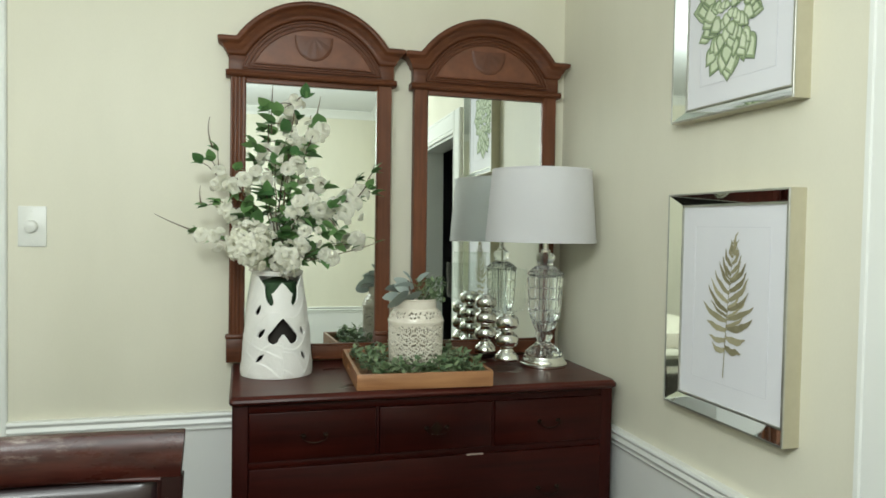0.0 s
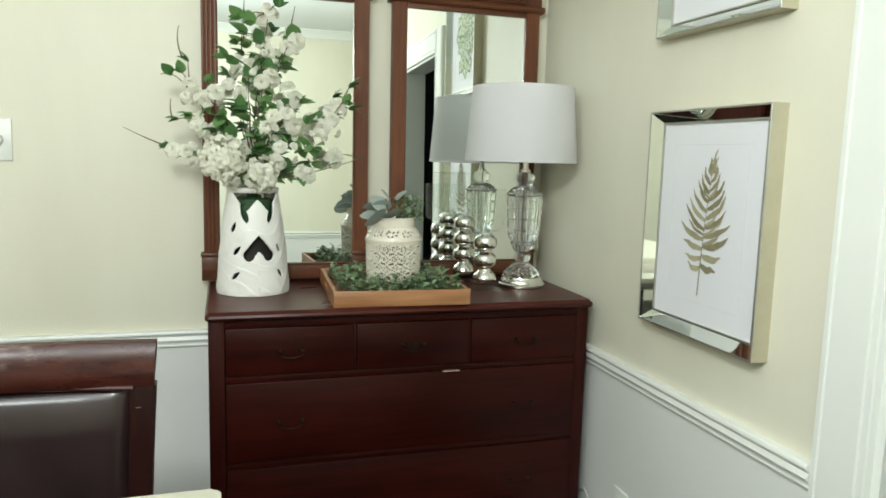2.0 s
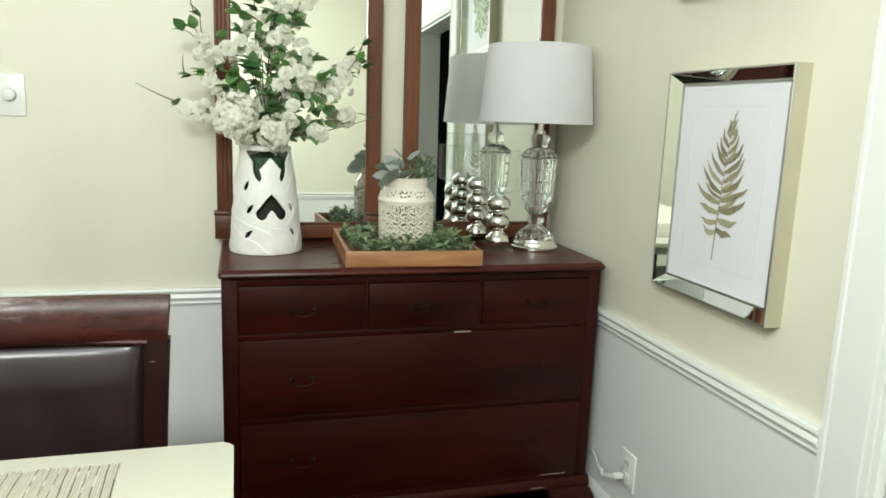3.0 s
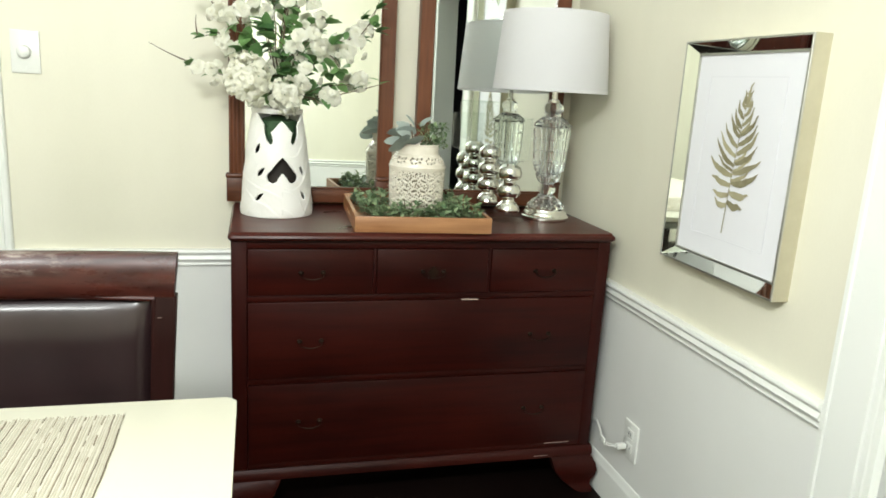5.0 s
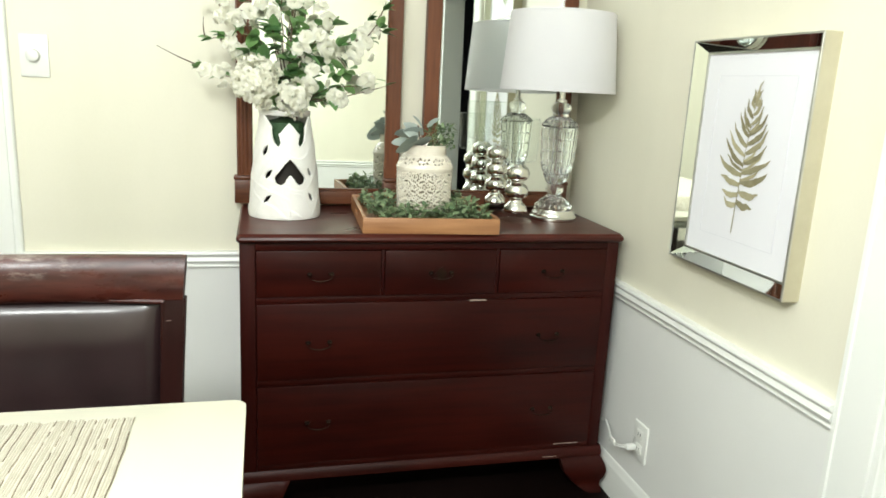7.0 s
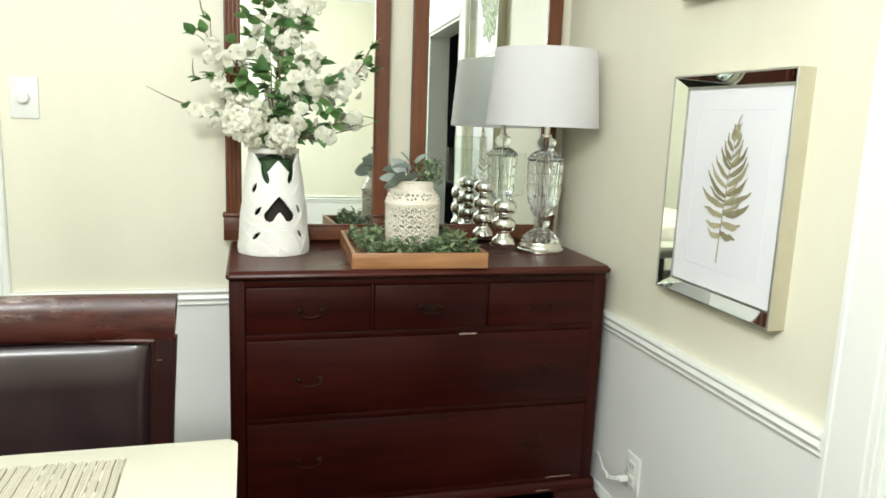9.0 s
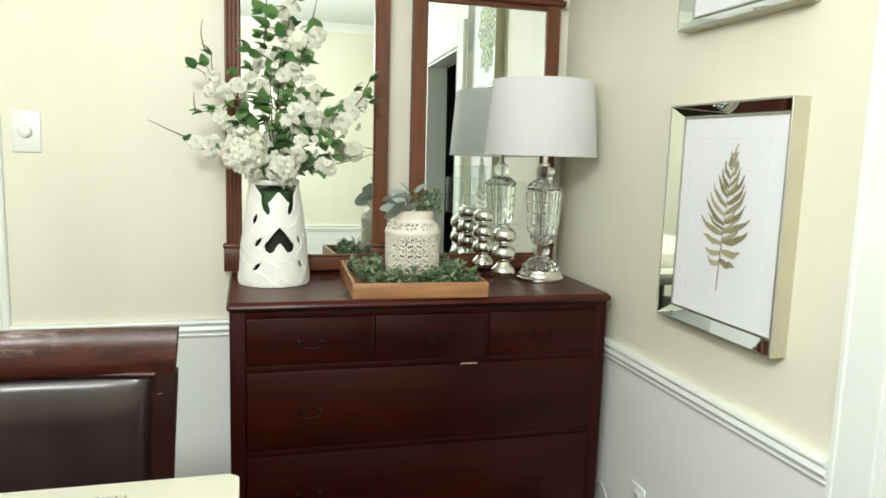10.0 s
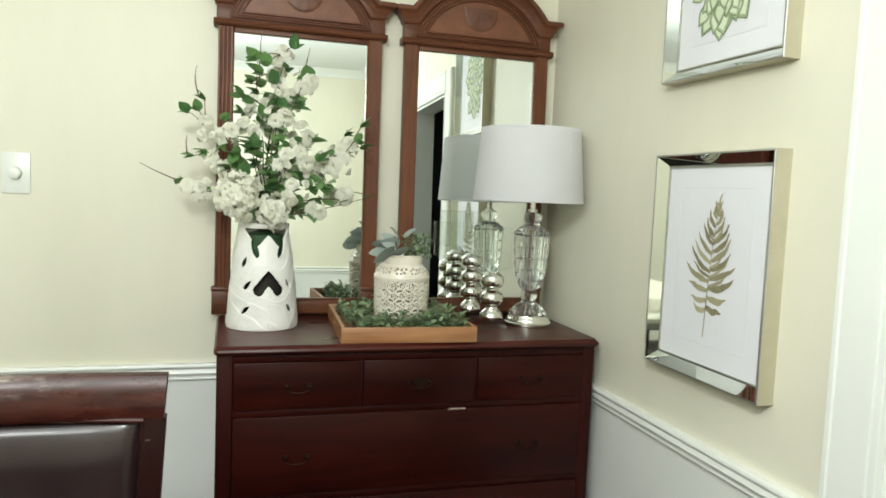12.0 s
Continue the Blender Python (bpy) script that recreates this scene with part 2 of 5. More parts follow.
SUCC_IN = leafy("succulent_ink", (0.22, 0.30, 0.15), (0.46, 0.54, 0.34), 0.7, 0.0, False)
SUCC_PALE = leafy("succulent_pale_ink", (0.60, 0.68, 0.48), (0.74, 0.79, 0.62), 0.7, 0.0, False)
SUCC_EDGE = leafy("succulent_edge_ink", (0.075, 0.12, 0.075), (0.17, 0.22, 0.13), 0.7, 0.0, False)
TABLETOP = surface("cream_tabletop", (0.55, 0.535, 0.43), (0.60, 0.582, 0.47), 3, 120, (0.34, 0.44), bump=0.03)
TABLE_EDGE = surface("grey_table_edge", (0.20, 0.21, 0.17), (0.28, 0.285, 0.24), 12, 90, (0.4, 0.5))
MAT_CORD = leafy("woven_cord", (0.31, 0.285, 0.215), (0.53, 0.50, 0.41), 0.8, 0.0, False)
MAT_DARK = leafy("woven_dark_cord", (0.12, 0.098, 0.068), (0.30, 0.25, 0.18), 0.85, 0.0, False)
PLASTIC = surface("white_plastic", (0.76, 0.77, 0.73), (0.80, 0.81, 0.77), 10, 100, (0.25, 0.35), bump=0)
SLOT = surface("socket_slot", (0.05, 0.05, 0.05), (0.08, 0.08, 0.08), 10, 100, (0.6, 0.7), bump=0)
# the unlit room's dimness is put into this dark wall colour
DIM = surface("next_room_gloom", (0.07, 0.075, 0.085), (0.10, 0.105, 0.115), 2, 100, (0.7, 0.8))
CABGREY = surface("grey_cabinet_paint", (0.34, 0.36, 0.37), (0.40, 0.42, 0.43), 3, 100, (0.5, 0.6))


# ---- mesh helpers ----
def part(name, bm, material, parent=None, label="", sharp=38.0, at=None):
    bmesh.ops.recalc_face_normals(bm, faces=bm.faces)
    for f in bm.faces:
        f.smooth = True
    for e in bm.edges:
        if len(e.link_faces) == 2 and e.calc_face_angle(0.0) > radians(sharp):
            e.smooth = False
    me = bpy.data.meshes.new(name)
    bm.to_mesh(me)
    bm.free()
    me.materials.append(material)
    ob = new(name, me)
    ob.parent = parent
    if at is not None:
        ob.location = at
    if label:
        ob["label"] = label
    return ob


def thing(name, at, label, category, group="", kind="", rot=(0, 0, 0)):
    ob = new(name)
    ob.empty_display_size = 0.05
    ob.matrix_basis = pose(*at, *rot)
    return tagged(ob, label, category, group, kind)


def box(bm, x0, x1, y0, y1, z0, z1, bevel=0.0, seg=2):
    vs = [bm.verts.new((x, y, z)) for x in (x0, x1) for y in (y0, y1) for z in (z0, z1)]
    quads = ((0, 1, 3, 2), (4, 6, 7, 5), (0, 4, 5, 1), (2, 3, 7, 6), (0, 2, 6, 4), (1, 5, 7, 3))
    fs = [bm.faces.new([vs[i] for i in q]) for q in quads]
    if bevel:
        es = list({e for f in fs for e in f.edges})
        bmesh.ops.bevel(bm, geom=es, offset=bevel, segments=seg, profile=0.5, affect="EDGES")
    return bm


def lathe(bm, profile, seg=40, centre=(0, 0, 0), squash=1.0, close=True):
    rings = []
    for r, z in profile:
        if r < 1e-6:
            rings.append([bm.verts.new((centre[0], centre[1], centre[2] + z))])
        else:
            rings.append([bm.verts.new((centre[0] + r * math.cos(2 * math.pi * i / seg),
                                        centre[1] + squash * r * math.sin(2 * math.pi * i / seg), centre[2] + z)) for i in range(seg)])
    for a, b in zip(rings, rings[1:]):
        for i in range(seg):
            j = (i + 1) % seg
            if len(a) == 1 and len(b) == 1:
                continue
            if len(a) == 1:
                bm.faces.new((a[0], b[i], b[j]))
            elif len(b) == 1:
                bm.faces.new((a[i], b[0], a[j]))
            else:
                bm.faces.new((a[i], b[i], b[j], a[j]))
    return bm


def tube(bm, pts, radii, seg=6):
    pts = [Vector(p) for p in pts]
    rings = []
    for k, p in enumerate(pts):
        d = (pts[min(k + 1, len(pts) - 1)] - pts[max(k - 1, 0)]).normalized()
        u = d.orthogonal().normalized()
        v = d.cross(u)
        r = radii[k] if isinstance(radii, (list, tuple)) else radii
        rings.append([bm.verts.new(p + r * (math.cos(2 * math.pi * i / seg) * u + math.sin(2 * math.pi * i / seg) * v)) for i in range(seg)])
    for a, b in zip(rings, rings[1:]):
        best = min(range(seg), key=lambda s: (a[0].co - b[s].co).length)
        for i in range(seg):
            bm.faces.new((a[i], a[(i + 1) % seg], b[(i + 1 + best) % seg], b[(i + best) % seg]))
    bm.faces.new(rings[0][::-1])
    bm.faces.new(rings[-1])
    return bm


def prism(bm, outline, axis, lo, hi):
    """A 2D outline carried along one axis from lo to hi."""
    def at(p, k):
        a, b = p
        return {"x": (k, a, b), "y": (a, k, b), "z": (a, b, k)}[axis]
    lo_v = [bm.verts.new(at(p, lo)) for p in outline]
    hi_v = [bm.verts.new(at(p, hi)) for p in outline]
    n = len(outline)
    for i in range(n):
        bm.faces.new((lo_v[i], lo_v[(i + 1) % n], hi_v[(i + 1) % n], hi_v[i]))
    bm.faces.new(lo_v[::-1])
    bm.faces.new(hi_v)
    return bm


def sweep_xz(bm, path, profile, turned=0.0):
    """A moulding along a path in the xz plane; profile rows are (inward, forward), forward towards -y."""
    rings = []
    n = len(path)
    for k in range(n):
        p = Vector(path[k])
        d0 = (p - Vector(path[k - 1])).normalized() if k else None
        d1 = (Vector(path[k + 1]) - p).normalized() if k < n - 1 else None
        d0 = d0 or d1
        d1 = d1 or d0
        n0, n1 = Vector((d0.y, -d0.x)), Vector((d1.y, -d1.x))
        m = (n0 + n1).normalized()
        m = m / max(0.4, m.dot(n0))
        rings.append([bm.verts.new((p.x + m.x * o, -f, p.y + m.y * o)) for o, f in profile])
    if turned:      # mitred ends that return to the wall
        base = max(f for _, f in profile) - turned
        for ring, sgn in ((rings[0], -1), (rings[-1], 1)):
            for v, (o, f) in zip(ring, profile):
                v.co.x += sgn * max(0.0, f - base)
        rings.insert(0, [bm.verts.new((v.co.x, 0.0, v.co.z)) for v in rings[0]])
        rings.append([bm.verts.new((v.co.x, 0.0, v.co.z)) for v in rings[-1]])
    q = len(profile)
    for a, b in zip(rings, rings[1:]):
        for i in range(q):
            bm.faces.new((a[i], a[(i + 1) % q], b[(i + 1) % q], b[i]))
    bm.faces.new(rings[0][::-1])
    bm.faces.new(rings[-1])
    return bm


def bez(a, b, c, n=8):
    a, b, c = Vector(a), Vector(b), Vector(c)
    return [(1 - t) ** 2 * a + 2 * t * (1 - t) * b + t * t * c for t in (i / n for i in range(n + 1))]


# ---- the room ----
CEIL_Z, WEST, SOUTH = 2.463, -4.1, -4.25
DOOR_Y0, DOOR_Y1, DOOR_Z = -1.445, -2.185, 1.85


def slab(name, label, category, material, *b, bevel=0.0):
    bm = bmesh.new()
    for k in range(0, len(b), 6):
        box(bm, *b[k:k + 6], bevel=bevel)
    ob = part(name, bm, material)
    return tagged(ob, label, category, kind="structure")


slab("floor", "dark stained wooden floor, shadow deepened in its colour", "floor", FLOOR, WEST - 0.12, 1.62, SOUTH - 0.12, 0.12, -0.1, 0.0)
slab("ceiling", "flat white painted ceiling", "ceiling", CEIL, WEST - 0.12, 1.62, SOUTH - 0.12, 0.12, CEIL_Z, CEIL_Z + 0.1)
slab("wall_north", "cream painted wall behind the dresser", "wall", WALL, WEST - 0.12, 0.12, 0.0, 0.12, 0.0, CEIL_Z)
slab("wall_east", "cream painted wall with a doorway", "wall", WALL,
     0.0, 0.12, DOOR_Y0, 0.0, 0.0, CEIL_Z, 0.0, 0.12, SOUTH, DOOR_Y1, 0.0, CEIL_Z, 0.0, 0.12, DOOR_Y1, DOOR_Y0, DOOR_Z, CEIL_Z)
slab("wall_south", "cream painted wall opposite the dresser", "wall", WALL, WEST - 0.12, 0.12, SOUTH - 0.12, SOUTH, 0.0, CEIL_Z)
slab("wall_west", "cream painted side wall", "wall", WALL, WEST - 0.12, WEST, SOUTH, 0.0, 0.0, CEIL_Z)

# white lower wall below the chair rail
RAIL_LO, RAIL_HI = 0.626, 0.682
slab("wainscot_north", "smooth white lower wall below chair rail", "wainscot", WAINSCOT, -1.777, -0.004, -0.004, 0.0, 0.0, RAIL_LO + 0.01)
slab("wainscot_east", "smooth white lower wall below chair rail", "wainscot", WAINSCOT, -0.004, 0.0, -1.322, 0.0, 0.0, RAIL_LO + 0.01)
slab("wainscot_south", "smooth white lower wall below chair rail", "wainscot", WAINSCOT, WEST, 0.0, SOUTH, SOUTH + 0.004, 0.0, RAIL_LO + 0.01)

RAIL_PROFILE = [(0.0, RAIL_HI), (0.022, RAIL_HI), (0.025, RAIL_HI - 0.004), (0.025, RAIL_HI - 0.010), (0.019, RAIL_HI - 0.014),
                (0.016, RAIL_HI - 0.020), (0.019, RAIL_HI - 0.026), (0.021, RAIL_HI - 0.031), (0.019, RAIL_HI - 0.036),
                (0.012, RAIL_HI - 0.040), (0.011, RAIL_HI - 0.046), (0.013, RAIL_HI - 0.050), (0.011, RAIL_HI - 0.055), (0.0, RAIL_HI - 0.057)]
BASE_PROFILE = [(0.0, 0.122), (0.006, 0.122), (0.010, 0.116), (0.010, 0.106), (0.014, 0.100), (0.015, 0.094), (0.015, 0.0), (0.0, 0.0)]
CROWN_PROFILE = [(0.0, CEIL_Z - 0.07), (0.009, CEIL_Z - 0.068), (0.012, CEIL_Z - 0.058), (0.022, CEIL_Z - 0.038), (0.042, CEIL_Z - 0.019),
                 (0.048, CEIL_Z - 0.011), (0.058, CEIL_Z - 0.009), (0.058, CEIL_Z), (0.0, CEIL_Z)]


def moulding(name, label, profile, wall, lo, hi):
    bm = bmesh.new()
    if wall == "north":
        prism(bm, [(-d, z) for d, z in profile], "x", lo, hi)
    elif wall == "south":
        prism(bm, [(SOUTH + d, z) for d, z in profile], "x", lo, hi)
    elif wall == "east":
        prism(bm, [(-d, z) for d, z in profile], "y", lo, hi)
    else:
        prism(bm, [(WEST + d, z) for d, z in profile], "y", lo, hi)
    return tagged(part(name, bm, TRIM), label, "trim", kind="structure")


moulding("chair_rail", "white moulded chair rail on the wall", RAIL_PROFILE, "north", -1.777, -0.026)
moulding("chair_rail", "white moulded chair rail on the wall", RAIL_PROFILE, "east", -1.322, 0.0)
moulding("chair_rail", "white moulded chair rail on the wall", RAIL_PROFILE, "south", WEST, 0.0)
moulding("baseboard", "white baseboard with a moulded top", BASE_PROFILE, "north", -1.777, -0.016)
moulding("baseboard", "white baseboard with a moulded top", BASE_PROFILE, "east", -1.322, 0.0)
moulding("baseboard", "white baseboard with a moulded top", BASE_PROFILE, "south", WEST, 0.0)
moulding("crown_moulding", "white crown moulding under the ceiling", CROWN_PROFILE, "north", WEST, 0.0)
moulding("crown_moulding", "white crown moulding under the ceiling", CROWN_PROFILE, "south", WEST, 0.0)
moulding("crown_moulding", "white crown moulding under the ceiling", CROWN_PROFILE, "east", SOUTH, 0.0)
moulding("crown_moulding", "white crown moulding under the ceiling", CROWN_PROFILE, "west", SOUTH, 0.0)

# doorway in the east wall: casing, jambs, and the dim room beyond
CAS = [(0.0, 0.0), (0.0, 0.014), (0.004, 0.018), (0.014, 0.018), (0.016, 0.014), (0.020, 0.014), (0.022, 0.018), (0.100, 0.018),
       (0.102, 0.013), (0.107, 0.013), (0.109, 0.019), (0.120, 0.019), (0.122, 0.016), (0.122, 0.0)]
door_case = thing("door_1", (0, 0, 0), "white painted doorway casing without a door", "doorway", kind="structure")
bm = bmesh.new()
prism(bm, [(-d, -1.322 - w) for w, d in CAS], "z", 0.0, DOOR_Z + 0.112)
part("casing", bm, TRIM, door_case, "", 15)
bm = bmesh.new()
prism(bm, [(-d, DOOR_Y1 - 0.125 + w) for w, d in CAS], "z", 0.0, DOOR_Z + 0.112)
part("casing", bm, TRIM, door_case, "", 15)
bm = bmesh.new()
prism(bm, [(-0.001 - d, DOOR_Z + 0.116 - w) for w, d in CAS], "y", DOOR_Y1 - 0.005, DOOR_Y0 + 0.005)
part("head_casing", bm, TRIM, door_case, "", 15)
for y0, y1 in ((DOOR_Y0 - 0.018, DOOR_Y0), (DOOR_Y1, DOOR_Y1 + 0.018)):
    bm = bmesh.new()
    box(bm, -0.002, 0.125, y0, y1, 0.0, DOOR_Z)
    part("jamb", bm, TRIM, door_case)
bm = bmesh.new()
box(bm, -0.002, 0.125, DOOR_Y1 + 0.018, DOOR_Y0 - 0.018, DOOR_Z - 0.018, DOOR_Z)
part("head_jamb", bm, TRIM, door_case)
# walls coloured dark to stand for the lack of light beyond the doorway
slab("wall_next_room", "next room's walls, dimness painted in dark grey", "wall", DIM,
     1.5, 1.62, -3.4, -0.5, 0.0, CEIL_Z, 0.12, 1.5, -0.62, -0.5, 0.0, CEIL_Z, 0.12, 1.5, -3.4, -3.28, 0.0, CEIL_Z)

cab = thing("cabinet", (0.72, -2.15, 0.0), "grey painted cabinet in the dim next room", "cabinet")
bm = bmesh.new()
box(bm, -0.2, 0.5, -0.5, 0.45, 0.0, 1.42, 0.008)
part("body", bm, CABGREY, cab)
for y0, y1 in ((-0.47, -0.03), (0.0, 0.42)):
    bm = bmesh.new()
    box(bm, -0.222, -0.202, y0, y1, 0.08, 1.36, 0.006)
    part("door", bm, CABGREY, cab)

# casing of a door at the west end of the north wall
west_case = thing("door_2", (0, 0, 0), "white painted door casing and closed white door", "door", kind="structure")
bm = bmesh.new()
prism(bm, [(-1.777 - w, -d) for w, d in CAS], "z", 0.0, 2.03)
part("casing", bm, TRIM, west_case, "", 15)
bm = bmesh.new()
box(bm, -2.66, -1.899, -0.012, 0.0, 0.0, 1.99, 0.003)
part("door_panel", bm, TRIM, west_case)

# wall switch with a round dimmer knob
sw = thing("light_switch", (-1.711, 0.0, 1.264), "white wall plate with a round dimmer knob", "light switch")
bm = bmesh.new()
box(bm, -0.0385, 0.0385, -0.0065, 0.0, -0.0605, 0.0605, 0.003)
part("plate", bm, PLASTIC, sw)
bm = bmesh.new()
lathe(bm, [(0.0, 0.0), (0.019, 0.0), (0.0185, 0.010), (0.017, 0.016), (0.013, 0.0185), (0.0, 0.019)], 28)
k = part("knob", bm, PLASTIC, sw, "round white knob")
k.matrix_basis = pose(-0.002, -0.0062, 0.0, 90, 0, 0)
for dz in (-0.045, 0.045):
    bm = bmesh.new()
    lathe(bm, [(0.0, 0.0), (0.0032, 0.0), (0.0028, 0.0014), (0.0, 0.0018)], 12)
    part("screw", bm, PLASTIC, sw).matrix_basis = pose(0, -0.0064, dz, 90, 0, 0)

# socket with plug and lead, low on the east wall
outlet = thing("wall_outlet", (-0.004, -0.661, 0.256), "white double socket plate low on the wall", "outlet")
bm = bmesh.new()
box(bm, -0.0065, 0.0, -0.037, 0.037, -0.057, 0.057, 0.003)
part("plate", bm, PLASTIC, outlet)
for dz in (-0.022, 0.022):
    bm = bmesh.new()
    box(bm, -0.0085, -0.006, -0.016, 0.016, dz - 0.014, dz + 0.014, 0.002)
    part("socket_face", bm, PLASTIC, outlet)
    for dy in (-0.006, 0.006):
        bm = bmesh.new()
        box(bm, -0.0092, -0.0084, dy - 0.001, dy + 0.001, dz - 0.003, dz + 0.006)
        part("slot", bm, SLOT, outlet)
cord = thing("power_cord", (0.0, -0.009, 0.0), "white plug and lead running behind the dresser", "power cord")
bm = bmesh.new()
box(bm, -0.044, -0.0135, -0.646, -0.628, 0.225, 0.242, 0.005)
part("plug", bm, PLASTIC, cord)
for dz in (0.0, 0.006):
    bm = bmesh.new()
    pts = bez((-0.046, -0.637, 0.233 + dz), (-0.068, -0.60, 0.216 + dz), (-0.050, -0.555, 0.222 + dz)) + \
        bez((-0.050, -0.555, 0.222 + dz), (-0.036, -0.52, 0.230 + dz), (-0.024, -0.47, 0.232 + dz))[1:] + \
        bez((-0.024, -0.47, 0.232 + dz), (-0.012, -0.38, 0.20), (-0.022, -0.04, 0.128 + dz))[1:]
    tube(bm, pts, 0.0022, 8)
    part("lead", bm, PLASTIC, cord)
bm = bmesh.new()
box(bm, -0.062, -0.057, -0.600, -0.568, 0.219, 0.238, 0.0015)
part("inline_tag", bm, PLASTIC, cord)


# ---- the dresser ----
DTOP = 0.84
dresser = thing("dresser", (-0.59, -0.27, 0.0), "dark mahogany dresser with three small and two wide drawers", "dresser")


BX0, BX1, BY0, BY1 = -1.133 + 0.59, -0.047 + 0.59, -0.486 + 0.27, -0.035 + 0.27
bm = bmesh.new()
prof = [(0.0, 0.0), (0.013, 0.0), (0.020, 0.004), (0.023, 0.010), (0.021, 0.016), (0.014, 0.020), (0.011, 0.024)]
rings = []
for o, dz in [(-0.02, 0.0)] + prof:
    e, ex = o - 0.003, 0.55 * o - 0.005
    x0, x1, y0, y1, r = BX0 - ex, BX1 + ex, BY0 - e, BY1 + 0.002, 0.012
    ring = []
    for cx, cy, a0 in ((x1 - r, y1 - r, 0), (x0 + r, y1 - r, 90), (x0 + r, y0 + r, 180), (x1 - r, y0 + r, 270)):
        for s in range(5):
            a = radians(a0 + 22.5 * s)
            ring.append(bm.verts.new((cx + r * math.cos(a), cy + r * math.sin(a), DTOP - 0.024 + dz)))
    rings.append(ring)
for a, b in zip(rings, rings[1:]):
    for i in range(20):
        bm.faces.new((a[i], a[(i + 1) % 20], b[(i + 1) % 20], b[i]))
bm.faces.new(rings[0][::-1])
bm.faces.new(rings[-1])
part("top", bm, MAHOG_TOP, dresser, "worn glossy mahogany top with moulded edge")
for x0, x1 in ((BX0, BX0 + 0.022), (BX1 - 0.022, BX1)):
    bm = bmesh.new()
    box(bm, x0, x1, BY0 + 0.016, BY1, 0.13, DTOP - 0.024, 0.002)
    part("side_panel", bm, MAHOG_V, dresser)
bm = bmesh.new()
box(bm, BX0 + 0.022, BX1 - 0.022, BY1 - 0.012, BY1, 0.13, DTOP - 0.024)
box(bm, BX0 + 0.022, BX1 - 0.022, BY0 + 0.03, BY1 - 0.012, 0.131, 0.145)
part("carcass", bm, MAHOG, dresser)
for x0, x1 in ((BX0, -1.092 + 0.59), (-0.084 + 0.59, BX1)):
    bm = bmesh.new()
    box(bm, x0, x1, BY0, BY0 + 0.016, 0.155, DTOP - 0.024, 0.003)
    part("front_stile", bm, MAHOG_V, dresser)
for z0, z1 in ((0.794, DTOP - 0.024), (0.647, 0.664), (0.410, 0.427), (0.155, 0.171)):
    bm = bmesh.new()
    box(bm, -1.092 + 0.59, -0.084 + 0.59, BY0 + 0.002, BY0 + 0.02, z0, z1, 0.0015)
    part("drawer_rail", bm, MAHOG, dresser)
for xc in (-0.753, -0.422):
    bm = bmesh.new()
    box(bm, xc + 0.59 - 0.004, xc + 0.59 + 0.004, BY0 + 0.002, BY0 + 0.02, 0.664, 0.794, 0.001)
    part("drawer_divider", bm, MAHOG_V, dresser)


def placed(bm, m, build, *args):
    """Builds into bm and moves only what was built by the pose m."""
    before = set(bm.verts)
    build(bm, *args)
    bmesh.ops.transform(bm, matrix=m, verts=[v for v in bm.verts if v not in before])


def bail_handle(parent, x, z, y):
    bm = bmesh.new()
    for s in (-1, 1):
        placed(bm, pose(s * 0.034, 0.0, 0.010, 90, 0, 0), lathe,
               [(0.0, 0.0), (0.009, 0.0), (0.009, 0.002), (0.006, 0.004), (0.004, 0.010), (0.005, 0.014), (0.0, 0.016)], 14)
    pts = [(-0.034, -0.013, 0.010), (-0.036, -0.014, 0.0), (-0.030, -0.015, -0.007), (-0.022, -0.015, -0.010), (-0.012, -0.016, -0.014),
           (0.0, -0.016, -0.015), (0.012, -0.016, -0.014), (0.022, -0.015, -0.010), (0.030, -0.015, -0.007), (0.036, -0.014, 0.0), (0.034, -0.013, 0.010)]
    tube(bm, pts, [0.0016, 0.0017, 0.0018, 0.0020, 0.0024, 0.0026, 0.0024, 0.0020, 0.0018, 0.0017, 0.0016], 8)
    bmesh.ops.scale(bm, vec=(0.86, 0.84, 0.66), verts=bm.verts)
    return part("handle", bm, BRASS, parent, "aged brass bail pull", at=(x, y, z))


def drawer(x0, x1, z0, z1, pulls, name="drawer"):
    bm = bmesh.new()
    y = BY0 - 0.003
    box(bm, x0 + 0.59 + 0.0012, x1 + 0.59 - 0.0012, y, y + 0.03, z0 + 0.0012, z1 - 0.0012, 0.0028, 2)
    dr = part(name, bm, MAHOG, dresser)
    for px_, pz in pulls:
        bail_handle(dr, px_ + 0.59, pz, y)
    return dr


for x0, x1, px_ in ((-1.092, -0.757, -0.923), (-0.749, -0.426, -0.588), (-0.418, -0.084, -0.252)):
    drawer(x0, x1, 0.664, 0.794, ((px_, 0.722),), "small_drawer")
drawer(-1.092, -0.084, 0.427, 0.647, ((-0.925, 0.528), (-0.252, 0.528)), "wide_drawer")
drawer(-1.092, -0.084, 0.171, 0.410, ((-0.925, 0.290), (-0.252, 0.290)), "wide_drawer")
# escutcheon on the middle drawer
bm = bmesh.new()
prism(bm, [(0.002 + 0.013 * math.sin(a) * (1 + 0.25 * math.cos(4 * a)), 0.727 + 0.017 * math.cos(a)) for a in np.linspace(0, 2 * np.pi, 24, endpoint=False)],
      "y", BY0 - 0.0045, BY0 - 0.0028)
part("escutcheon", bm, BRASS, dresser)
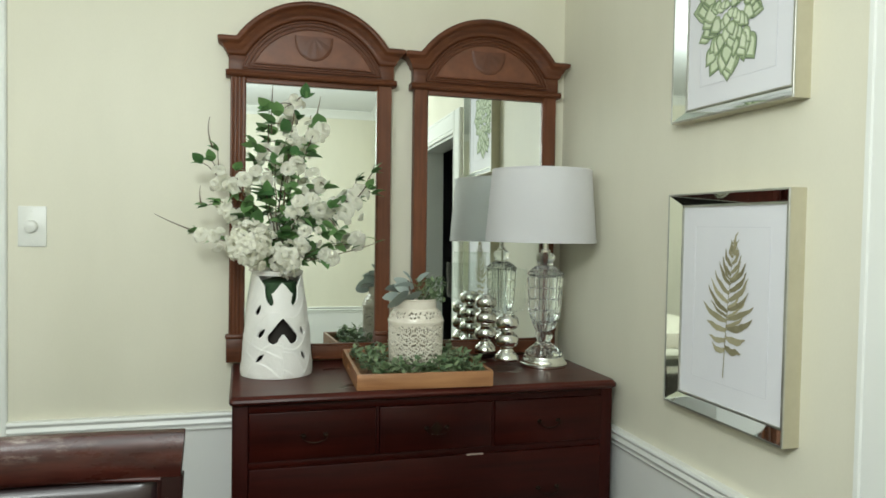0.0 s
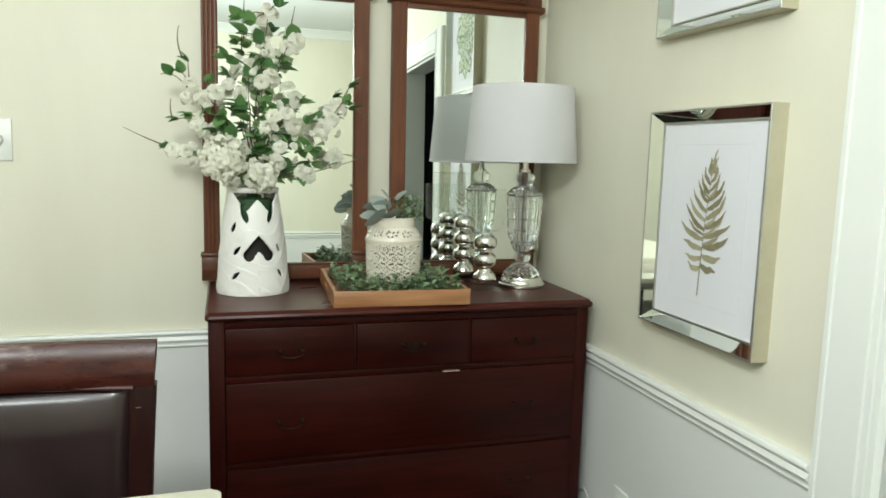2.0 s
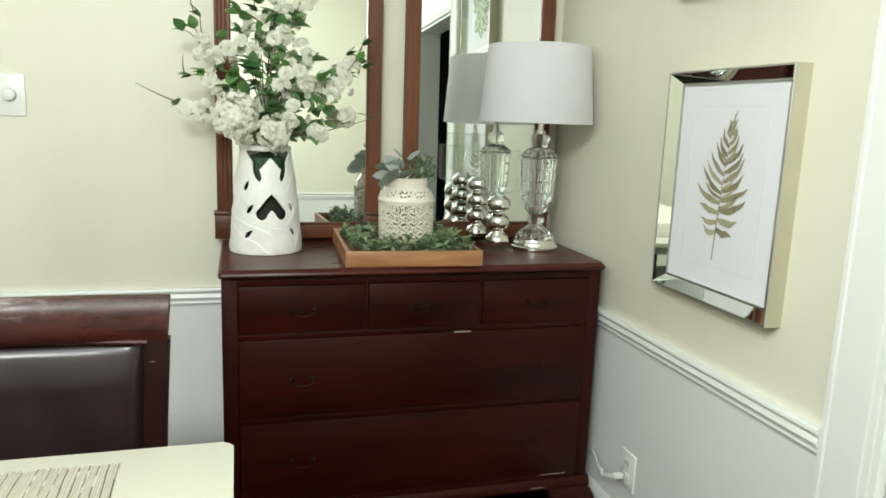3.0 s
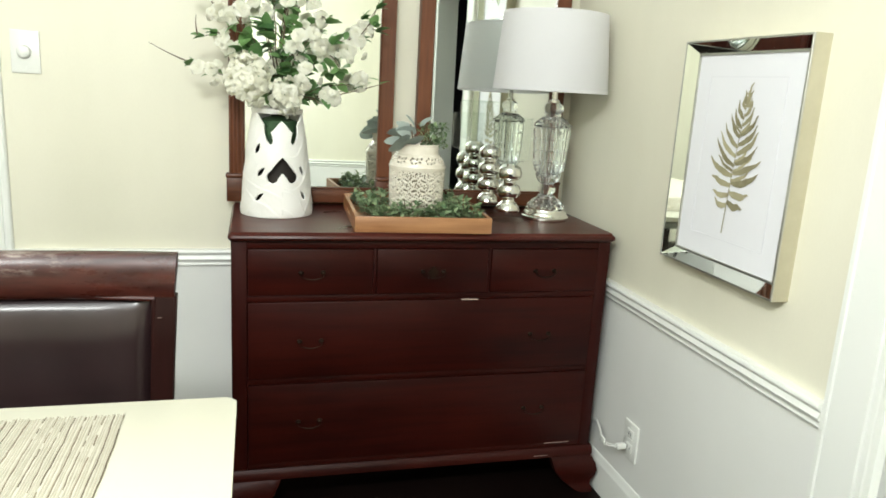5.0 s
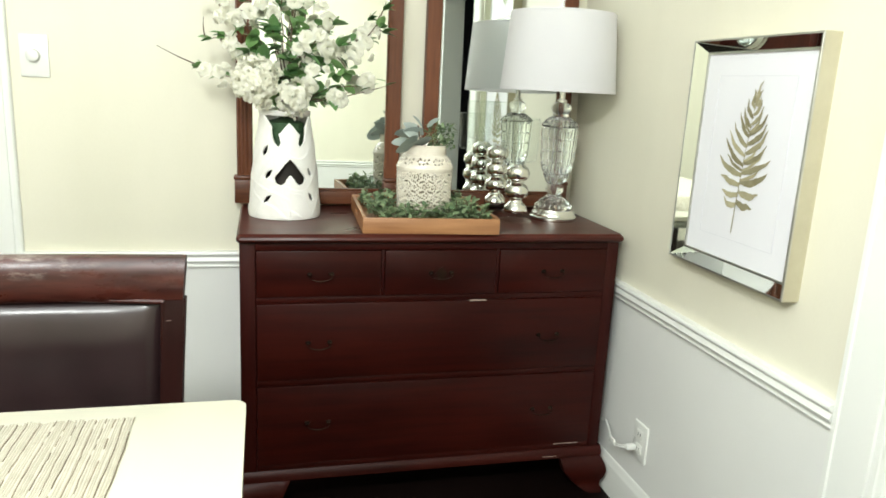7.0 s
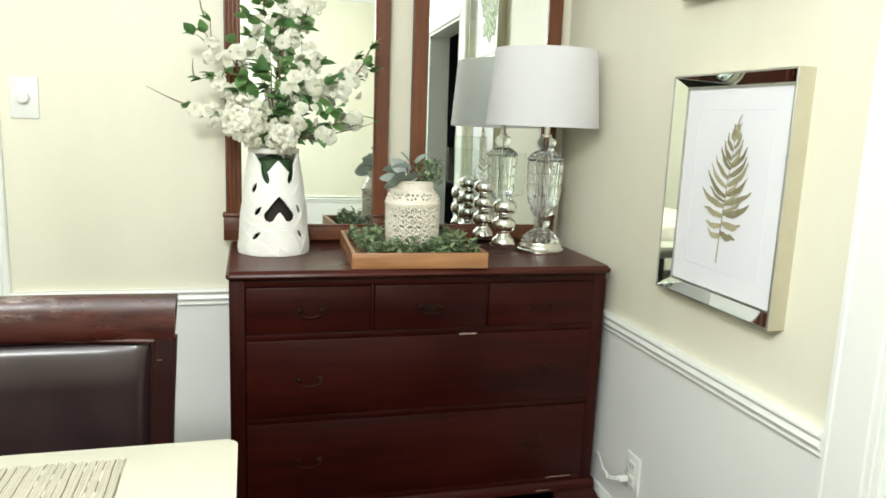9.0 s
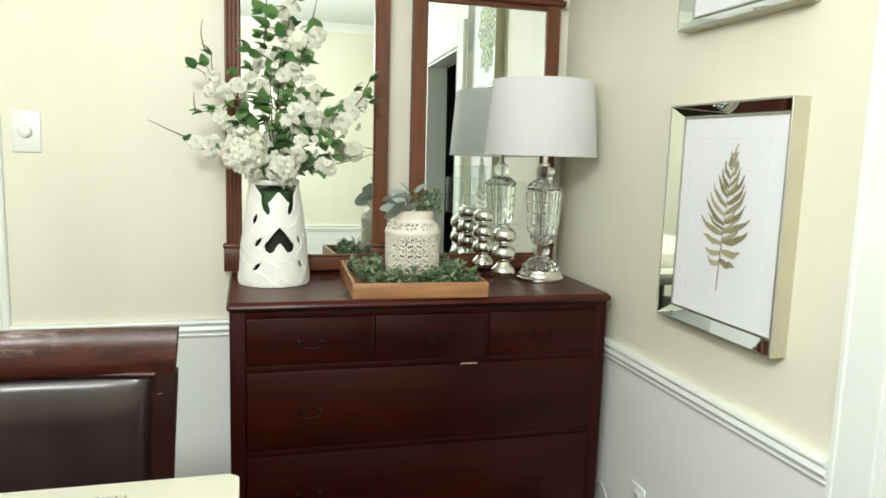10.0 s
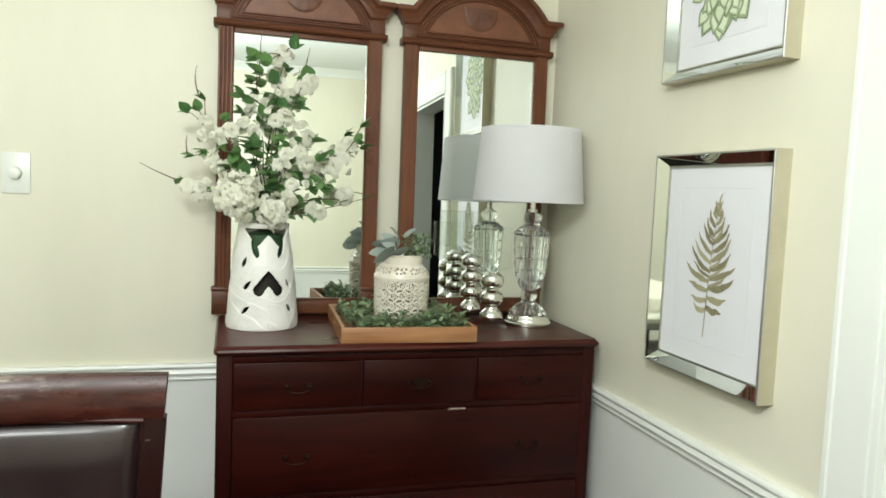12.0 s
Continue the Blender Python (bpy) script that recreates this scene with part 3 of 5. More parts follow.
# bare scratches in the finish
for x0, x1, z0, z1 in ((-0.500, -0.450, 0.6440, 0.6458), (-0.20, -0.120, 0.1725, 0.1733), (-0.235, -0.190, 0.1338, 0.1348)):
    bm = bmesh.new()
    n = 10
    out = [(x0 + 0.59 + (x1 - x0) * i / n, z0 - 0.0012 * random.random() ** 2) for i in range(n + 1)] + \
        [(x1 + 0.59 - (x1 - x0) * i / n, z1 + 0.0014 * random.random() ** 3) for i in range(n + 1)]
    prism(bm, out, "y", BY0 - 0.0105 if z0 < 0.15 else BY0 - 0.0038, BY0 + 0.004)
    part("scratch", bm, BARE, dresser, "bare wood scratch in the finish")
# base moulding and ogee bracket feet
bm = bmesh.new()
prism(bm, [(BY0 + 0.02, 0.126), (BY0 - 0.010, 0.126), (BY0 - 0.010, 0.140), (BY0 - 0.006, 0.148), (BY0 - 0.001, 0.155), (BY0 + 0.02, 0.155)], "x", BX0 - 0.009, BX1 + 0.009)
part("base_moulding", bm, MAHOG, dresser)
for x0, x1 in ((BX0 - 0.009, BX0 + 0.02), (BX1 - 0.02, BX1 + 0.009)):
    bm = bmesh.new()
    box(bm, x0, x1, BY0 + 0.02, BY1, 0.126, 0.150, 0.004)
    part("base_moulding", bm, MAHOG, dresser)
OGEE = [(0.000, 0.126), (0.010, 0.118), (0.021, 0.100), (0.026, 0.080), (0.022, 0.060), (0.012, 0.040), (0.010, 0.026), (0.016, 0.012), (0.018, 0.0)]
for sx in (-1, 1):
    xo = (BX0 - 0.004) if sx < 0 else (BX1 + 0.004)
    # front bracket, bulging forward in an S and scrolled on its inner side
    bm = bmesh.new()
    cols = 9
    grid = []
    for i in range(cols):
        u = i / (cols - 1)
        w = 0.135 * u
        col = []
        for o, z in OGEE:
            zz = max(z, 0.126 - 0.126 * (1 - max(0.0, (u - 0.30) / 0.70)) ** 0.55) if u > 0.30 else z
            swell = o * (1 - 0.5 * u)
            col.append((xo + sx * (o * (1 - u) * 0.75) - sx * w, BY0 - 0.004 - swell, zz))
        grid.append(col)
    front = [[bm.verts.new(p) for p in col] for col in grid]
    back = [[bm.verts.new((p[0], p[1] + 0.022, p[2])) for p in col] for col in grid]
    for g, flip in ((front, False), (back, True)):
        for i in range(cols - 1):
            for j in range(len(OGEE) - 1):
                q = (g[i][j], g[i + 1][j], g[i + 1][j + 1], g[i][j + 1])
                bm.faces.new(q[::-1] if flip else q)
    for i in range(cols - 1):
        bm.faces.new((front[i][-1], front[i + 1][-1], back[i + 1][-1], back[i][-1]))
        bm.faces.new((front[i][0], back[i][0], back[i + 1][0], front[i + 1][0]))
    for i in (0, cols - 1):
        for j in range(len(OGEE) - 1):
            bm.faces.new((front[i][j], front[i][j + 1], back[i][j + 1], back[i][j]))
    part("front_foot", bm, MAHOG, dresser, "ogee bracket foot")
    bm = bmesh.new()
    prism(bm, [(xo + sx * o * 0.75, z) for o, z in OGEE] + [(xo - sx * 0.02, 0.0), (xo - sx * 0.02, 0.126)], "y", BY0 + 0.010, BY0 + 0.11)
    part("side_foot", bm, MAHOG, dresser)
    bm = bmesh.new()
    box(bm, xo - 0.02 if sx > 0 else xo, xo if sx > 0 else xo + 0.02, BY1 - 0.12, BY1, 0.0, 0.126, 0.003)
    part("back_foot", bm, MAHOG, dresser)


# ---- the pair of arched mirrors ----
def arched_mirror(x, turn, fluted, label):
    """Local origin at the bottom centre of the frame's back. fluted: the sides (-1, 1) whose pilaster has flutes."""
    mir = thing("dresser_mirror", (x, -0.03, 0.848), label, "mirror", "pair of mirrors", rot=(-0.99, 0, turn))
    mir.scale = (1.018, 1.0, 1.014)
    hw, gw, gz0, gz1 = 0.2545, 0.2035, 0.046, 0.868
    for s in (-1, 1):
        bm = bmesh.new()
        # fluted pilaster: cross-section with three round flutes
        x0, x1, y = gw, hw - 0.004, -0.034
        sec = [(x0, 0.0), (x0, y + 0.006), (x0 + 0.005, y)]
        for f in range(3 if s in fluted else 0):
            c = x0 + 0.014 + f * 0.0115
            sec += [(c - 0.0042, y), (c - 0.0028, y + 0.0026), (c, y + 0.0036), (c + 0.0028, y + 0.0026), (c + 0.0042, y)]
        sec += [(x1 - 0.001, y), (x1, y + 0.003), (x1, 0.0)]
        prism(bm, [(s * a, b) for a, b in sec], "z", 0.085, 0.885)
        part("pilaster", bm, CHERRY_V, mir, "fluted pilaster" if s in fluted else "")
        bm = bmesh.new()
        box(bm, min(s * (gw - 0.002), s * (hw + 0.003)), max(s * (gw - 0.002), s * (hw + 0.003)), -0.041, 0.0, 0.0, 0.072, 0.002)
        box(bm, min(s * (gw - 0.001), s * (hw + 0.006)), max(s * (gw - 0.001), s * (hw + 0.006)), -0.045, 0.0, 0.072, 0.086, 0.005)
        part("plinth_block", bm, CHERRY, mir)
        bm = bmesh.new()
        box(bm, min(s * (gw - 0.004), s * (hw + 0.002)), max(s * (gw - 0.004), s * (hw + 0.002)), -0.0355, 0.0, 0.9, 0.946, 0.002)
        part("frieze_block", bm, CHERRY, mir)
    bm = bmesh.new()
    box(bm, -gw, gw, -0.036, 0.0, 0.0, gz0 - 0.004, 0.003)
    box(bm, -gw, gw, -0.030, 0.0, gz0 - 0.004, gz0 + 0.003, 0.002)
    part("bottom_rail", bm, CHERRY, mir)
    # belt moulding above the glass
    bm = bmesh.new()
    prism(bm, [(0.0, 0.880), (-0.040, 0.880), (-0.046, 0.884), (-0.048, 0.890), (-0.045, 0.896), (-0.040, 0.900), (0.0, 0.900)], "x", -hw - 0.010, hw + 0.010)
    part("belt_moulding", bm, CHERRY, mir)
    bm = bmesh.new()
    box(bm, -gw, gw, -0.031, 0.0, gz1 - 0.003, 0.880, 0.002)
    part("top_rail", bm, CHERRY, mir)
    # arched pediment
    cap_z, rise, half = 0.998, 0.1245, 0.234
    R = (half ** 2 + rise ** 2) / (2 * rise)
    zc = cap_z + rise - R
    a1 = math.asin(half / R)

    def arc(r, a, n):
        return [(r * math.sin(-a + 2 * a * i / n), zc + r * math.cos(-a + 2 * a * i / n)) for i in range(n + 1)]
    path = [(-0.2575, cap_z)] + arc(R, a1, 32) + [(0.2575, cap_z)]
    prof = [(0.0, 0.0), (0.0, 0.062), (0.004, 0.068), (0.012, 0.069), (0.017, 0.065), (0.020, 0.058), (0.026, 0.053), (0.034, 0.050),
            (0.038, 0.045), (0.044, 0.044), (0.049, 0.042), (0.053, 0.038), (0.053, 0.0)]
    bm = bmesh.new()
    sweep_xz(bm, path, prof, 0.031)
    part("arch_moulding", bm, CHERRY, mir, "", 50)
    bm = bmesh.new()
    ri = R - 0.040
    ai = math.acos((0.947 - zc) / ri)
    ai = min(ai, math.asin(min(1.0, (hw - 0.006) / ri)))
    inner = arc(ri, ai, 28)
    prism(bm, [(-hw + 0.004, 0.900)] + [(-hw + 0.004, 0.946)] + inner + [(hw - 0.004, 0.946), (hw - 0.004, 0.900)], "y", -0.033, 0.0)
    part("tympanum", bm, CHERRY, mir)

    def lens(r, z0, y0, y1, name, material, label=""):
        a = math.acos(min(1.0, (z0 - zc) / r))
        bmm = bmesh.new()
        prism(bmm, [p for p in arc(r, a, 28)], "y", y0, y1)
        return part(name, bmm, material, mir, label)
    lens(R - 0.060, 0.908, -0.0385, -0.03, "pediment_border", CHERRY)
    lens(R - 0.083, 0.923, -0.0410, -0.03, "pediment_panel", BURL, "lighter burl veneer panel")
    for rr, z0 in ((R - 0.059, 0.908), (R - 0.070, 0.9145), (R - 0.082, 0.923)):
        a = math.acos((z0 - zc) / rr)
        line = arc(rr, a, 28)
        bm = bmesh.new()
        sweep_xz(bm, line, [(-0.003, 0.036), (-0.003, 0.0425), (-0.001, 0.0445), (0.001, 0.0445), (0.003, 0.0425), (0.003, 0.036)])
        part("arch_bead", bm, CHERRY, mir)
        bm = bmesh.new()
        prism(bm, [(-0.036, z0 - 0.003), (-0.0425, z0 - 0.003), (-0.0445, z0 - 0.001), (-0.0445, z0 + 0.001), (-0.0425, z0 + 0.003), (-0.036, z0 + 0.003)],
              "x", line[0][0], line[-1][0])
        part("straight_bead", bm, CHERRY, mir)
    # low carved shield in the middle of the pediment: a rounded fan of shallow ribs hanging from the arch
    bm = bmesh.new()
    n, rad, zt = 36, 0.058, 1.018
    rows = []
    for k, f in enumerate((0.12, 0.5, 0.86, 1.0, 1.04)):
        row = []
        for i in range(n + 1):
            a = math.pi * (i / n)
            rib = 0.0007 * math.cos(9 * a) * (f if f < 0.9 else 0.0)
            y = (-0.0450, -0.0452, -0.0446, -0.0432, -0.0400)[k] - rib
            row.append(bm.verts.new((rad * f * math.cos(a), y, zt - 1.28 * rad * f * math.sin(a) ** 0.8)))
        rows.append(row)
    for ra, rc in zip(rows, rows[1:]):
        for i in range(n):
            bm.faces.new((ra[i], ra[i + 1], rc[i + 1], rc[i]))
    bm.faces.new(rows[0])
    part("shell_carving", bm, BURL_DARK, mir, "low carved shell ornament", 60)
    # glass, and a thin board behind
    bm = bmesh.new()
    box(bm, -gw - 0.004, gw + 0.004, -0.020, -0.015, gz0 - 0.004, gz1 + 0.004)
    part("mirror_glass", bm, MIRROR, mir, "silvered mirror glass")
    bm = bmesh.new()
    box(bm, -gw - 0.01, gw + 0.01, -0.013, -0.005, gz0 - 0.01, gz1 + 0.01)
    part("backboard", bm, CHERRY, mir)
    return mir


arched_mirror(-0.8945, -0.5, (-1,), "arched cherry wood framed mirror with a fluted pilaster")
arched_mirror(-0.306, -0.25, (), "arched cherry wood framed mirror with plain pilasters")


# ---- pictures on the east wall ----
PIC_W, PIC_H, PIC_D = 0.429, 0.538, 0.042


def picture(z0, label):
    """Mirrored-bevel frame; local x runs along the wall towards the room's south, z up, -y out of the wall."""
    p = thing("framed_print", (0.0, -0.742, z0), label, "picture", "pictures on the wall", rot=(0, 0, -90))
    w, h, b, rim, inn = PIC_W, PIC_H, 0.030, -PIC_D, -0.016
    # champagne sides with a thin front lip, mitred as one ring
    bm = bmesh.new()
    loops = []
    for o, y in ((0.0, 0.0), (0.0, rim + 0.0035), (0.003, rim + 0.0035), (0.003, 0.0)):
        loops.append([bm.verts.new(q) for q in ((o, y, o), (w - o, y, o), (w - o, y, h - o), (o, y, h - o))])
    for l0, l1 in zip(loops, loops[1:] + loops[:1]):
        for i in range(4):
            bm.faces.new((l0[i], l0[(i + 1) % 4], l1[(i + 1) % 4], l1[i]))
    part("frame_side", bm, CHAMPAGNE, p, "champagne outer frame")
    bm = bmesh.new()
    loops = []
    for o, y in ((0.0, rim + 0.0034), (0.0003, rim + 0.0006), (0.001, rim), (0.0045, rim), (0.0045, rim + 0.0034)):
        loops.append([bm.verts.new(q) for q in ((o, y, o), (w - o, y, o), (w - o, y, h - o), (o, y, h - o))])
    for l0, l1 in zip(loops, loops[1:] + loops[:1]):
        for i in range(4):
            bm.faces.new((l0[i], l0[(i + 1) % 4], l1[(i + 1) % 4], l1[i]))
    part("front_lip", bm, SILVER, p, "thin silver front lip", 20)
    o = 0.0040
    outer = [(o, o), (w - o, o), (w - o, h - o), (o, h - o)]
    inner = [(b, b), (w - b, b), (w - b, h - b), (b, h - b)]
    for i in range(4):
        j = (i + 1) % 4
        bm = bmesh.new()
        front = [bm.verts.new((outer[i][0], rim + 0.0012, outer[i][1])), bm.verts.new((outer[j][0], rim + 0.0012, outer[j][1])),
                 bm.verts.new((inner[j][0], inn, inner[j][1])), bm.verts.new((inner[i][0], inn, inner[i][1]))]
        back = [bm.verts.new((v.co.x, v.co.y + 0.004, v.co.z)) for v in front]
        bm.faces.new(front)
        bm.faces.new(back[::-1])
        for a in range(4):
            c = (a + 1) % 4
            bm.faces.new((front[a], back[a], back[c], front[c]))
        part("mirror_strip", bm, BEVEL, p, "bevelled mirror strip", 10)
    # thin bead round the print
    bm = bmesh.new()
    for x0, x1, y0, y1 in ((b - 0.001, w - b + 0.001, b - 0.001, b + 0.003), (b - 0.001, w - b + 0.001, h - b - 0.003, h - b + 0.001),
                           (b - 0.001, b + 0.003, b + 0.003, h - b - 0.003), (w - b - 0.003, w - b + 0.001, b + 0.003, h - b - 0.003)):
        box(bm, x0, x1, inn - 0.003, inn + 0.003, y0, y1)
    part("inner_bead", bm, SILVER, p)
    bm = bmesh.new()
    box(bm, b - 0.004, w - b + 0.004, inn + 0.001, inn + 0.005, b - 0.004, h - b + 0.004)
    part("paper", bm, PAPER, p, "white print paper")
    # pressed plate line
    bm = bmesh.new()
    e = b + 0.052
    t = 0.0011
    y0, y1 = inn + 0.0002, inn + 0.0012
    box(bm, e, w - e, y0, y1, e, e + t)
    box(bm, e, w - e, y0, y1, h - e - t, h - e)
    box(bm, e, e + t, y0, y1, e + t, h - e - t)
    box(bm, w - e - t, w - e, y0, y1, e + t, h - e - t)
    part("plate_line", bm, EMBOSS, p)
    return p, inn


def fern_print(p, inn):
    bm = bmesh.new()
    y0 = inn - 0.0004
    layer = iter(range(1000))
    rf = random.Random(8)

    def spine(t):
        return 0.205 + 0.028 * t - 0.004 * math.sin(3 * t), 0.100 + 0.325 * t

    def blade(x0, z0, x1, z1, wid, curl, tip=0.0):
        """A wavy leaflet; tip bends its outer third up or down the sheet."""
        n = 12
        y = y0 - 0.000015 * next(layer)
        up, dn = [], []
        dx, dz = x1 - x0, z1 - z0
        L = math.hypot(dx, dz)
        nx, nz = -dz / L, dx / L
        ph = rf.uniform(0, 6)
        for i in range(n + 1):
            t = i / n
            ww = wid * math.sin(math.pi * min(1.0, 0.16 + 0.84 * t)) ** 0.85 + 0.0003
            wav = 0.0017 * math.sin(t * 11 + ph) * t
            rag = wid * 0.16
            hook = tip * max(0.0, t - 0.55) ** 1.6 / 0.28
            cx, cz = x0 + dx * t + nx * curl * math.sin(math.pi * t), z0 + dz * t + nz * curl * math.sin(math.pi * t) + hook
            wu, wd_ = ww + wav + rf.uniform(-rag, rag) * (t < 0.95), ww - wav + rf.uniform(-rag, rag) * (t < 0.95)
            up.append((cx + nx * max(0.0002, wu), cz + nz * max(0.0002, wu)))
            dn.append((cx - nx * max(0.0002, wd_), cz - nz * max(0.0002, wd_)))
        vu = [bm.verts.new((a, y, c)) for a, c in up]
        vd = [bm.verts.new((a, y, c)) for a, c in dn]
        for i in range(n):
            bm.faces.new((vu[i], vu[i + 1], vd[i + 1], vd[i]))
    rows = 12
    for i in range(rows):
        u = i / (rows - 1)
        t = 0.215 + 0.735 * u ** 0.97
        x0, z0 = spine(t)
        L = 0.054 + 0.17 * u if u < 0.19 else 0.088 * (1 - ((u - 0.19) / 0.86) ** 1.7) + 0.004
        lift = math.radians(-3 + 66 * u ** 0.85)
        for sd in (-1, 1):
            LL = L * rf.uniform(0.86, 1.08)
            a = lift + rf.uniform(-0.12, 0.12)
            wid = (0.0080 - 0.0040 * u) * rf.uniform(0.85, 1.12)
            tip = rf.uniform(-0.010, 0.008) if u < 0.3 else rf.uniform(0.000, 0.012) * (1 - 0.7 * u)
            blade(x0, z0 + sd * 0.003, x0 + sd * LL * math.cos(a), z0 + LL * math.sin(a) + 0.002, wid, sd * -0.008 * (1 - 0.4 * u), tip)
            if u > 0.1 and rf.random() < 0.6:      # a thinner second leaflet close behind
                blade(x0, z0 + 0.008, x0 + sd * LL * 0.72 * math.cos(a + 0.16), z0 + 0.008 + LL * 0.72 * math.sin(a + 0.16), wid * 0.55, sd * -0.005, tip * 0.5)
    for sd in (-1, 0, 1):
        x0, z0 = spine(0.90)
        blade(x0, z0, x0 + sd * 0.013 + 0.004, z0 + 0.034, 0.0030, 0.001)
    x0, z0 = spine(0.95)
    blade(x0, z0, x0 + 0.012, z0 + 0.036, 0.0026, 0.002)
    pts = [spine(t) for t in np.linspace(0, 1, 14)]
    va = [bm.verts.new((x - 0.0016 * (1.1 - k / 14), y0 - 0.0016, z)) for k, (x, z) in enumerate(pts)]
    vb = [bm.verts.new((x + 0.0016 * (1.1 - k / 14), y0 - 0.0016, z)) for k, (x, z) in enumerate(pts)]
    for k in range(13):
        bm.faces.new((va[k], vb[k], vb[k + 1], va[k + 1]))
    part("fern_drawing", bm, FERN_INK, p, "olive brown fern frond drawing")


def succulent_print(p, inn):
    cx, cz = 0.192, 0.274
    rs = random.Random(21)
    inner_bm, edge_bm, pale_bm = bmesh.new(), bmesh.new(), bmesh.new()
    k = 0

    def petal(bm, x, z, a, L, W, y, skew):
        """Plump leaf with a drawn-out point, bent a little to one side."""
        n = 9
        left, right = [], []
        for i in range(n + 1):
            t = i / n
            ww = W * (math.sin(math.pi * (0.20 + 0.80 * t)) ** 0.95 * (1 - 0.45 * t * t)) + 0.0001
            u, o = t * L, skew * L * (t * t - 0.2 * t)
            left.append(bm.verts.new((x + math.sin(a) * u - math.cos(a) * (ww - o), y, z + math.cos(a) * u + math.sin(a) * (ww - o))))
            right.append(bm.verts.new((x + math.sin(a) * u + math.cos(a) * (ww + o), y, z + math.cos(a) * u - math.sin(a) * (ww + o))))
        for i in range(n):
            bm.faces.new((left[i], left[i + 1], right[i + 1], right[i]))
    for ring in range(9):
        rad = 0.138 * (1 - ring / 9) ** 1.1
        n = max(5, 19 - ring * 2)
        for i in range(n):
            a = 2 * math.pi * (i + 0.5 * (ring % 2)) / n + rs.uniform(-0.13, 0.13)
            L = (0.057 - 0.0040 * ring) * rs.uniform(0.82, 1.18)
            W = L * rs.uniform(0.42, 0.54)
            rj = rad * rs.uniform(0.90, 1.08)
            x, z = cx + math.sin(a) * rj * 0.56, cz + math.cos(a) * rj * 1.0
            a += rs.uniform(-0.30, 0.30)
            sk = rs.uniform(-0.22, 0.22)
            y = inn - 0.0004 - k * 0.000012
            petal(edge_bm, x, z, a, L, W, y, sk)
            petal(inner_bm, x, z, a, L * 0.95, W * 0.92, y - 0.000006, sk)
            petal(pale_bm, x + math.sin(a) * L * 0.14, z + math.cos(a) * L * 0.14, a, L * 0.66, W * 0.66, y - 0.000009, sk)
            k += 1
    tagged(part("succulent_outline", edge_bm, SUCC_EDGE, p), kind="stuff")
    tagged(part("succulent_highlight", pale_bm, SUCC_PALE, p), kind="stuff")
    tagged(part("succulent_drawing", inner_bm, SUCC_IN, p, "pale green succulent rosette drawing"), kind="stuff")


pic, depth = picture(0.840, "brown fern print in a silver mirrored frame")
fern_print(pic, depth)
pic, depth = picture(1.560, "green succulent print in a silver mirrored frame")
succulent_print(pic, depth)


# ---- table, chair and placemat ----
table = thing("dining_table", (-1.873, -1.786, 0.0), "cream topped dining table with dark edge and legs", "table")
bm = bmesh.new()
x0, x1, y0, y1, r = -0.80, 0.773, -0.42, 0.485, 0.014
for z_lo, z_hi, e in ((0.732, 0.750, 0.0),):
    ring = []
    for cx, cy, a0 in ((x1 - r, y1 - r, 0), (x0 + r, y1 - r, 90), (x0 + r, y0 + r, 180), (x1 - r, y0 + r, 270)):
        ring += [(cx + r * math.cos(radians(a0 + 15 * s)), cy + r * math.sin(radians(a0 + 15 * s))) for s in range(7)]
    prism(bm, ring, "z", z_lo, z_hi)
es = [e for e in bm.edges if all(v.co.z > 0.749 for v in e.verts)]
bmesh.ops.bevel(bm, geom=es, offset=0.004, segments=3, profile=0.5, affect="EDGES")
part("tabletop", bm, TABLETOP, table, "smooth cream tabletop")
bm = bmesh.new()
box(bm, x0 + 0.006, x1 - 0.006, y0 + 0.006, y1 - 0.006, 0.700, 0.7315, 0.003)
part("apron", bm, TABLE_EDGE, table)
for sx in (-0.72, 0.69):
    for sy in (-0.35, 0.41):
        bm = bmesh.new()
        box(bm, sx - 0.035, sx + 0.035, sy - 0.035, sy + 0.035, 0.0, 0.699, 0.005)
        part("leg", bm, CHAIRWOOD_V, table)

mat_ob = thing("placemat", (-1.457, -1.554, 0.7502), "striped woven natural fibre placemat on the table", "placemat")


def cord_strip(name, material, x, wd, hgt, split, wob):
    """One cord along the mat, low and rounded, uneven along its length."""
    bm = bmesh.new()
    n = 34
    ph, e0, e1 = random.uniform(0, 6), random.uniform(-0.004, 0.004), random.uniform(-0.004, 0.004)
    rows = []
    for i in range(n + 1):
        yy = -0.30 + 0.508 * i / n + (e0 if i == 0 else e1 if i == n else 0)
        xx = x + wob * math.sin(yy * 34 + ph) + random.uniform(-wob, wob)
        hh, ww = hgt * random.uniform(0.75, 1.1), wd * random.uniform(0.88, 1.12)
        rows.append([bm.verts.new((xx + ww * f, yy, 0.0013 + hh * k)) for f, k in ((0.0, 0.0), (0.25, 0.8), (0.75, 0.8), (1.0, 0.0))])
    for ra, rc in zip(rows, rows[1:]):
        if random.random() < split:      # broken into lengths, so that tone changes along a cord
            continue
        for j in range(3):
            bm.faces.new((ra[j], ra[j + 1], rc[j + 1], rc[j]))
    part(name, bm, material, mat_ob)


